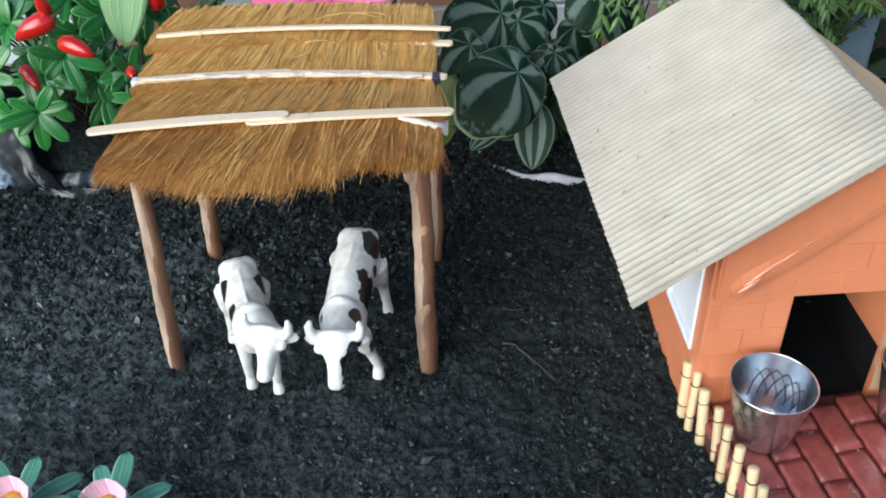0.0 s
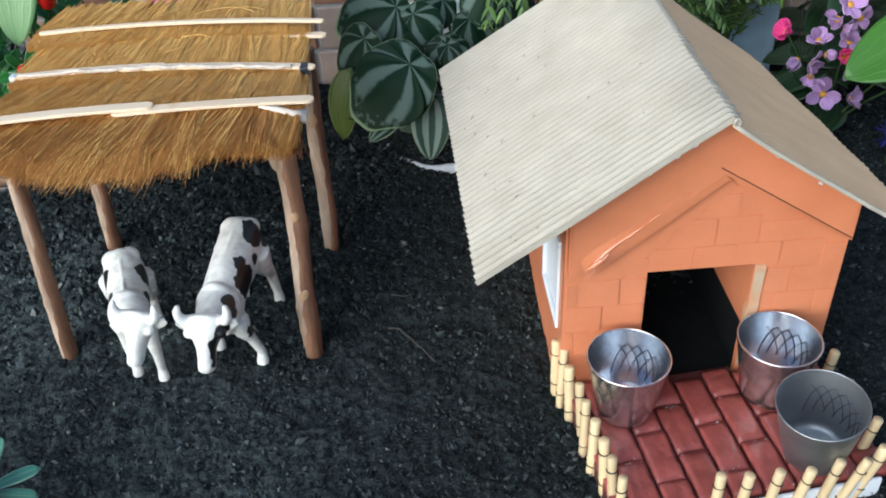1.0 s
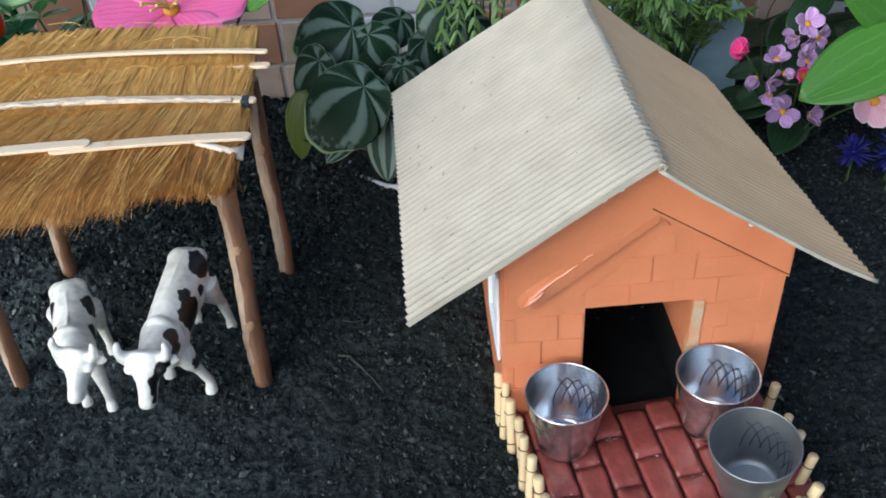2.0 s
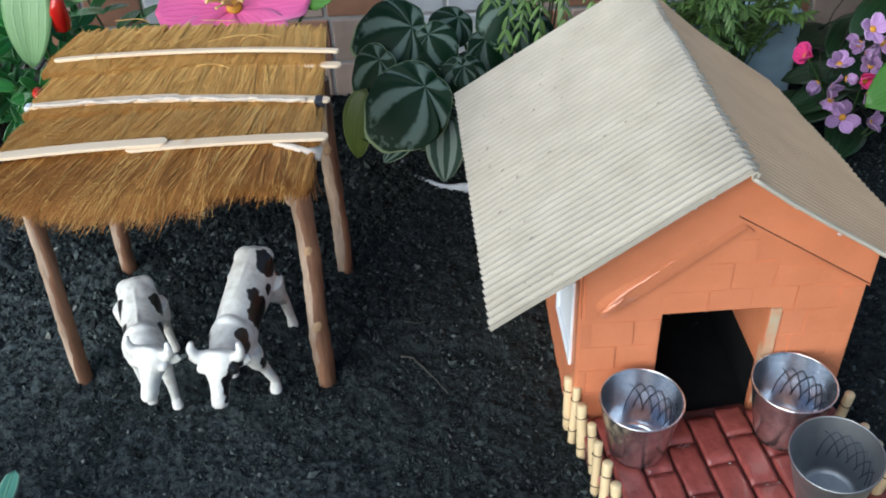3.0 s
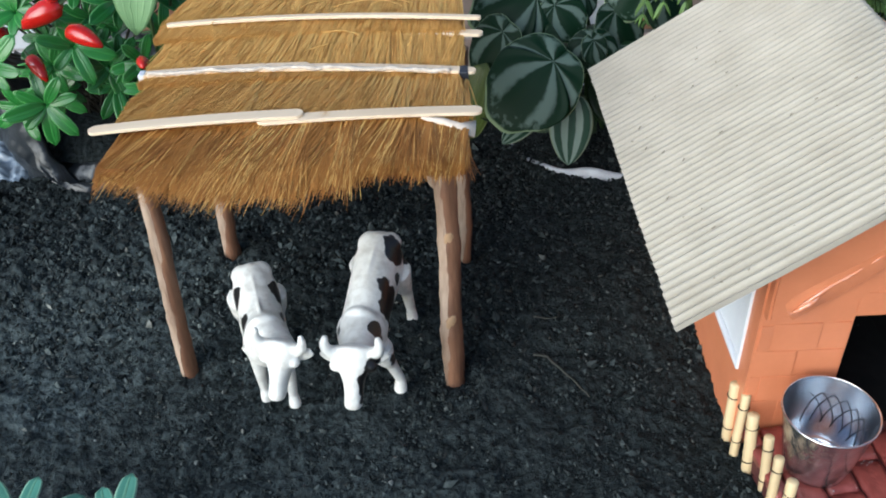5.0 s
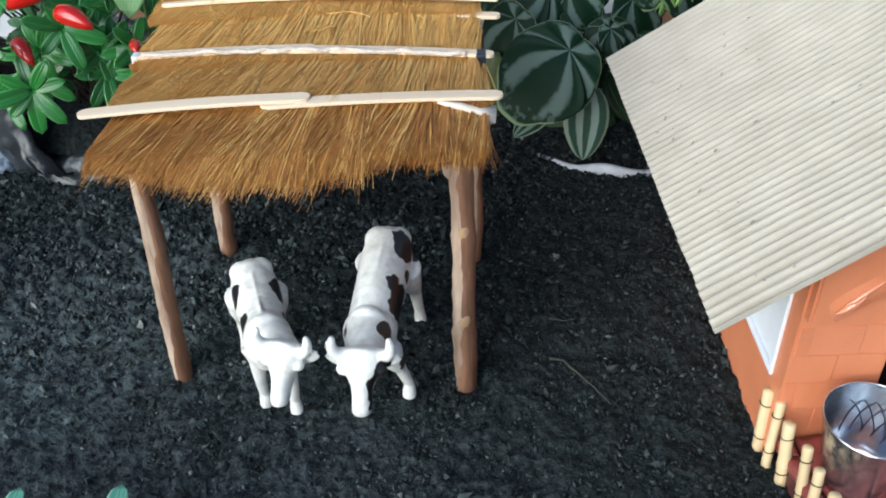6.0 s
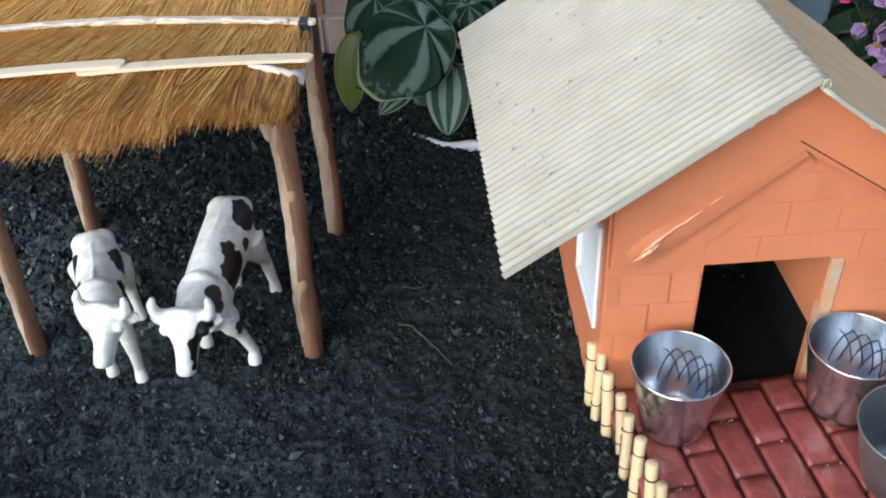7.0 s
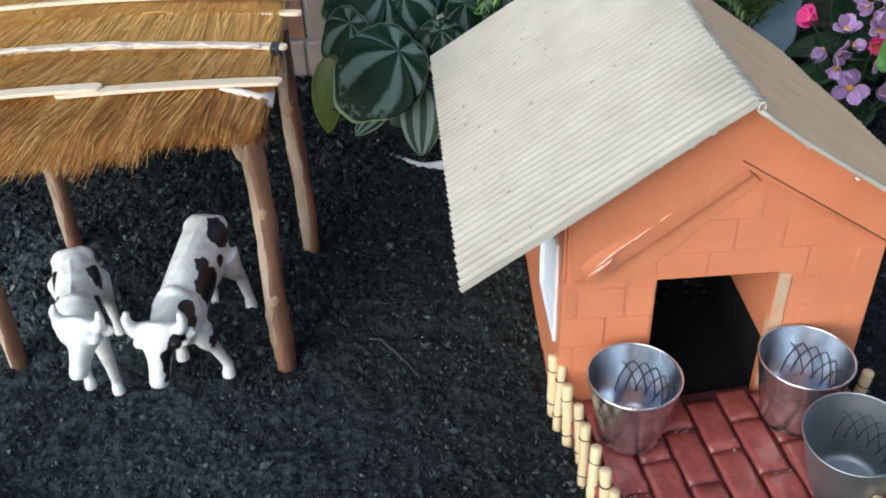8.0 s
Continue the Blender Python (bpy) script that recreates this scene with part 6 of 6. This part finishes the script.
def facing(p, way):
    return Matrix.Translation(p) @ Vector(way).to_track_quat('Z', 'Y').to_matrix().to_4x4()


def build_front_flowers():
    """Artificial rosettes stuck in the soil near the camera."""
    petal = leaf_mesh("petal", 0.017, 0.017, bend=-0.25, fold=0.25, widest=0.6, tip=0.5, ripple=0.05, thick=0.0008, seed=2)
    petal.materials.append(PETALPALE)
    green = [leaf_mesh("leaf", 0.027, 0.0095, bend=0.12, fold=0.35, widest=0.6, tip=0.7, seed=k) for k in range(2)]
    for g in green:
        g.materials.append(LEAFTEAL)
    rng = random.Random(4)
    for x, y, z, s in ((-0.154, 0.374, 0.036, 1.0), (-0.203, 0.378, 0.036, 1.0)):
        plant = thing("artificial_flower", pose(x, y, ground_z(x, y)), "pale pink artificial flower with yellow centre and teal leaves", "flower", "artificial flowers in the soil")
        stalk(plant, "stem", arc((0, 0, -0.006), (0, 0, z), 0.0), 0.0012, 0.001, STEM)
        flower(plant, facing((0, 0, z), (0.0, -0.45, 0.9)), petal, 6, 0.0066, YELLOW, 0.75, 0.86, PETALPALE)
        for j in range(9):
            a = j * math.tau / 9 + rng.uniform(-0.15, 0.15)
            part("leaf", green[j % 2], LEAFTEAL, plant, at=aim((0.004 * math.cos(a), 0.004 * math.sin(a), z - 0.004), (math.cos(a), math.sin(a), rng.uniform(0.05, 0.5)), (0, 0, 1), rng.uniform(0.9, 1.15)))


build_front_flowers()


def build_mauve_flowers():
    petal = leaf_mesh("petal", 0.0138, 0.0110, bend=0.12, fold=0.25, widest=0.55, tip=0.65, ripple=0.12, thick=0.0006, seed=3)
    petal.materials.append(PETALMAUVE)
    curled = leaf_mesh("petal", 0.0130, 0.0100, bend=-0.35, fold=0.5, widest=0.55, tip=0.7, ripple=0.14, thick=0.0006, seed=15)
    curled.materials.append(PETALMAUVE)
    pinkp = leaf_mesh("petal", 0.013, 0.012, bend=-0.2, fold=0.2, widest=0.55, tip=0.6, thick=0.0006, seed=4)
    pinkp.materials.append(PETALBUD)
    palep = leaf_mesh("petal", 0.026, 0.020, bend=-0.1, fold=0.2, widest=0.55, tip=0.6, thick=0.0006, seed=6)
    palep.materials.append(PETALPALE)
    x0, y0 = 0.405, 0.735
    plant = thing("mauve_flower_plant", pose(x0, y0, ground_z(x0, y0)), "artificial bush of small mauve flowers with yellow centres", "plant")
    inv = plant.matrix_world.inverted()
    # place, way that it faces, size
    heads = [((0.386, 0.705, 0.056), (-0.3, -0.7, 0.4), 0.92), ((0.407, 0.705, 0.051), (0.6, -0.5, 0.3), 0.78), ((0.361, 0.705, 0.087), (-0.7, -0.5, -0.4), 0.80), ((0.375, 0.708, 0.099), (-0.2, -0.4, 0.8), 0.78),
             ((0.391, 0.705, 0.128), (0.1, -0.7, 0.6), 0.85), ((0.371, 0.715, 0.150), (-0.2, -0.5, 0.6), 0.8), ((0.398, 0.715, 0.155), (0.4, -0.4, 0.6), 0.8), ((0.371, 0.704, 0.084), (0.3, -0.6, -0.4), 0.72),
             ((0.391, 0.705, 0.108), (0.5, -0.6, 0.3), 0.66), ((0.402, 0.708, 0.074), (0.3, -0.8, 0.1), 0.62), ((0.372, 0.702, 0.074), (-0.3, -0.8, -0.3), 0.6), ((0.384, 0.704, 0.118), (-0.5, -0.6, 0.2), 0.7), ((0.400, 0.704, 0.118), (0.4, -0.7, 0.0), 0.7),
             ((0.396, 0.703, 0.100), (-0.2, -0.7, 0.5), 0.66), ((0.380, 0.703, 0.090), (0.6, -0.4, 0.2), 0.62)]
    for k, (p, way, size) in enumerate(heads):
        q = inv @ Vector(p)
        stalk(plant, "stem", arc((0.006 * math.sin(k), 0.006 * math.cos(k), -0.004), q, 0.008, side=(0.01 * math.sin(k * 2), 0.03, 0)), 0.0006, 0.0004, WIRE, 5)
        flower(plant, facing(q, way), curled if k % 3 == 2 else petal, 5, 0.0026, YELLOW, (0.5, 1.2, 1.8, 1.4)[k % 4], size, PETALMAUVE, 0.8)
    for p, way in (((0.350, 0.708, 0.107), (-0.5, -0.4, 0.6)), ((0.393, 0.702, 0.089), (0.1, -0.8, 0.3))):
        q = inv @ Vector(p)
        stalk(plant, "stem", arc((0, 0, -0.004), q, 0.008), 0.001, 0.0007, STEM, 5)
        flower(plant, facing(q, way), pinkp, 6, 0.003, YELLOW, 1.7, 0.85, PETALBUD, 0.5)
    for p, way in (((0.447, 0.690, 0.070), (-0.2, -0.8, 0.3)), ((0.452, 0.690, 0.100), (0.2, -0.8, 0.4))):
        q = inv @ Vector(p)
        stalk(plant, "stem", arc((0, 0, -0.004), q, 0.008), 0.001, 0.0007, STEM, 5)
        flower(plant, facing(q, way), palep, 5, 0.004, YELLOW, 0.9, 0.9, PETALPALE)
    dark = leaf_mesh("leaf", 0.062, 0.032, bend=0.2, fold=0.3, widest=0.45, seed=8)
    dark.materials.append(LEAFDARK)
    rng = random.Random(31)
    for k in range(64):
        a = rng.uniform(0, math.tau)
        p = Vector((rng.uniform(-0.035, 0.12), rng.uniform(0.0, 0.09), rng.uniform(0.05, 0.19) if k < 44 else rng.uniform(0.015, 0.06)))
        part("leaf", dark, LEAFDARK, plant, at=aim(p, (math.cos(a), math.sin(a) - 0.5, rng.uniform(-0.5, 0.4)), (0, -0.4, 1), rng.uniform(0.6, 1.1)))
    # wide fresh leaves
    big = leaf_mesh("leaf", 0.092, 0.052, bend=0.10, fold=0.18, widest=0.42, seed=12, na=12, nl=14)
    big.materials.append(LEAFBRIGHT)
    fresh = thing("bright_leaf_plant", pose(0.47, 0.69, ground_z(0.47, 0.69)), "plant with broad fresh green leaves", "plant")
    finv = fresh.matrix_world.inverted()
    for p, way, up, s in (((0.455, 0.665, 0.135), (-0.90, -0.25, -0.30), (-0.2, -0.6, 0.8), 1.0), ((0.470, 0.690, 0.130), (-0.60, -0.1, 0.45), (-0.1, -0.8, 0.5), 1.05),
                          ((0.470, 0.68, 0.17), (-0.1, -0.1, 0.9), (0, -0.9, 0.3), 1.0), ((0.475, 0.675, 0.15), (0.7, -0.3, 0.1), (0, -0.7, 0.7), 1.0)):
        part("leaf", big, LEAFBRIGHT, fresh, at=finv @ aim(p, way, up, s))
        stalk(fresh, "stalk", arc((0, 0, -0.004), finv @ Vector(p), 0.01), 0.0018, 0.0012, STEM)
    # blue tufts
    bp = leaf_mesh("petal", 0.015, 0.004, bend=0.1, fold=0.2, widest=0.6, na=2, nl=4, seed=1)
    bp.materials.append(PETALBLUE)
    for x, y, z in ((0.434, 0.675, 0.036), (0.462, 0.672, 0.032), (0.458, 0.660, 0.050)):
        tuft = thing("blue_flower", pose(x, y, ground_z(x, y)), "deep blue artificial tuft flower", "flower", "blue tuft flowers")
        stalk(tuft, "stem", arc((0, 0, -0.005), (0, 0, z - 0.01), 0), 0.001, 0.001, STEM, 5)
        bm = bmesh.new()
        ball(bm, (0, 0, 0), (0.003, 0.003, 0.003), None, 8, 6)
        head = part("flower_head", bm, PETALBLUE, tuft, smooth=True, at=Matrix.Translation((0, 0, z - 0.01)))
        for k in range(44):
            d = Vector((rng.gauss(0, 1), rng.gauss(0, 1), rng.gauss(0.3, 1))).normalized()
            part("petal", bp, PETALBLUE, head, at=aim((0, 0, 0), d, (0.1, 0.2, 1), rng.uniform(0.8, 1.1)))


build_mauve_flowers()


def build_pink_flower():
    x, y = -0.062, 0.705
    plant = thing("large_pink_flower", pose(x, y, ground_z(x, y)), "large bright pink artificial flower with yellow stamens", "flower")
    inv = plant.matrix_world.inverted()
    petal = leaf_mesh("petal", 0.060, 0.050, bend=0.25, fold=0.15, widest=0.6, tip=0.6, ripple=0.05, thick=0.0008, na=12, nl=12, seed=7)
    petal.materials.append(PETALPINK)
    q = Vector((0, 0, 0.152))
    stalk(plant, "stem", arc((-0.02, 0.05, -0.006), q, 0.0, side=(0, 0.02, 0)), 0.0016, 0.0014, WIRE)
    head = flower(plant, facing(q, (0.05, -0.45, 0.9)), petal, 6, 0.006, YELLOW, 0.35, 0.84, PETALPINK)
    rng = random.Random(2)
    for k in range(14):
        a = rng.uniform(0, math.tau)
        bm = bmesh.new()
        e = Vector((0.018 * math.cos(a), 0.018 * math.sin(a), 0.018 + rng.uniform(0, 0.01)))
        tube(bm, arc((0, 0, 0.002), e, 0.003), 0.0006, 5)
        ball(bm, e, (0.0014, 0.0014, 0.001), None, 6, 4)
        part("stamen", bm, STAMEN, head, smooth=True)
    green = leaf_mesh("leaf", 0.06, 0.034, bend=0.2, fold=0.2, widest=0.45, ripple=0.05, seed=13)
    green.materials.append(LEAFBRIGHT)
    for p, way in (((0.05, 0.0, 0.15), (0.5, 0.1, 0.5)), ((-0.05, 0.0, 0.13), (-0.7, -0.3, 0.1)), ((0.03, 0.02, 0.155), (0.2, 0.5, 0.5))):
        part("leaf", green, LEAFBRIGHT, plant, at=aim(p, way, (0, -0.3, 1), 0.9))
        stalk(plant, "stalk", arc((0, 0, 0.05), p, 0.006), 0.0012, 0.001, STEM, 5)
    # low dark foliage behind the shed
    low = thing("leafy_shrub", pose(-0.16, 0.76, ground_z(-0.16, 0.76)), "low dark green leafy shrub behind the shed", "plant")
    lm = leaf_mesh("leaf", 0.04, 0.016, bend=0.25, fold=0.3, seed=3)
    lm.materials.append(LEAFPEPPER)
    rng = random.Random(77)
    for k in range(70):
        p = Vector((rng.uniform(-0.07, 0.07), rng.uniform(-0.05, 0.05), rng.uniform(0.03, 0.16)))
        a = rng.uniform(0, math.tau)
        part("leaf", lm, LEAFPEPPER, low, at=aim(p, (math.cos(a), math.sin(a), rng.uniform(-0.2, 0.6)), (0, 0, 1), rng.uniform(0.7, 1.2)))
    for k in range(7):
        stalk(low, "stem", arc((0.01 * math.sin(k), 0.01 * math.cos(k), -0.004), (0.05 * math.sin(k * 0.9), 0.04 * math.cos(k * 0.9), 0.13), 0.01), 0.0015, 0.0008, STEM, 5)


build_pink_flower()


def build_fern(x, y, tips, seed, label):
    """Trailing sprays of narrow leaflets, each rising from the root and drooping to its tip."""
    rng = random.Random(seed)
    plant = thing("trailing_fern", pose(x, y, ground_z(x, y)), label, "plant", "trailing ferns")
    root = plant.matrix_world.translation
    leaflets = [leaf_mesh("leaf", 0.0112, 0.0022 + 0.0006 * k, bend=0.25, fold=0.3, widest=0.4, na=4, nl=6, seed=seed + k) for k in range(2)]
    for me in leaflets:
        me.materials.append(LEAFFERN)
    for tip, lift in tips:
        pts = arc((0, 0, 0), Vector(tip) - root, lift, 20)
        stalk(plant, "spray", pts, 0.0009, 0.0004, STEM, 5)
        for i in range(7, 21):
            d = (pts[min(i + 1, 20)] - pts[i - 1]).normalized()
            for q in (-1, 1) if i % 2 else (-1, 1, 0.4):
                side = d.cross(Vector((0, 0, 1))).normalized() * q
                part("leaf", leaflets[i % 2], LEAFFERN, plant, at=aim(pts[i], side * rng.uniform(0.5, 1.0) + d * rng.uniform(0.5, 1.0) + Vector((0, 0, rng.uniform(-0.6, 0.1))), (0, -0.2, 1), rng.uniform(0.75, 1.25)))


def spread(cx, cy, rx, ry, z0, z1, count, seed):
    rng = random.Random(seed)
    return [((cx + rng.uniform(-rx, rx), cy + rng.uniform(-ry, ry), rng.uniform(z0, z1)), rng.uniform(0.02, 0.06)) for k in range(count)]


build_fern(0.262, 0.790, spread(0.258, 0.745, 0.055, 0.03, 0.092, 0.165, 30, 41), 41, "green fern with narrow leaflets trailing behind the house")
build_fern(0.330, 0.815, spread(0.325, 0.775, 0.045, 0.02, 0.108, 0.165, 26, 42), 42, "dense green fern growing against the wall")
build_fern(0.165, 0.800, [((0.126, 0.692, 0.137), 0.09), ((0.138, 0.690, 0.146), 0.08), ((0.150, 0.680, 0.150), 0.09), ((0.166, 0.676, 0.160), 0.09), ((0.184, 0.676, 0.172), 0.09), ((0.203, 0.676, 0.182), 0.09),
                          ((0.145, 0.712, 0.170), 0.08), ((0.178, 0.715, 0.185), 0.08), ((0.118, 0.700, 0.165), 0.07)], 43, "thin fern spray hanging over the back of the house roof")


def build_blocks():
    for x, w, h in ((0.336, 0.058, 0.082), (0.272, 0.058, 0.080)):
        bm = bmesh.new()
        slab(bm, -w / 2, w / 2, -0.02, 0.02, -0.008, h, 0.002)
        me = finish(bm, "concrete_block")
        me.materials.append(CONCRETE)
        ob = new("concrete_block", me)
        ob.matrix_world = pose(x + 0.02, 0.838, ground_z(x, 0.838), 0, 0, 3)
        tagged(ob, "blue-grey concrete block standing against the wall", "block", "blocks by the wall")


build_blocks()
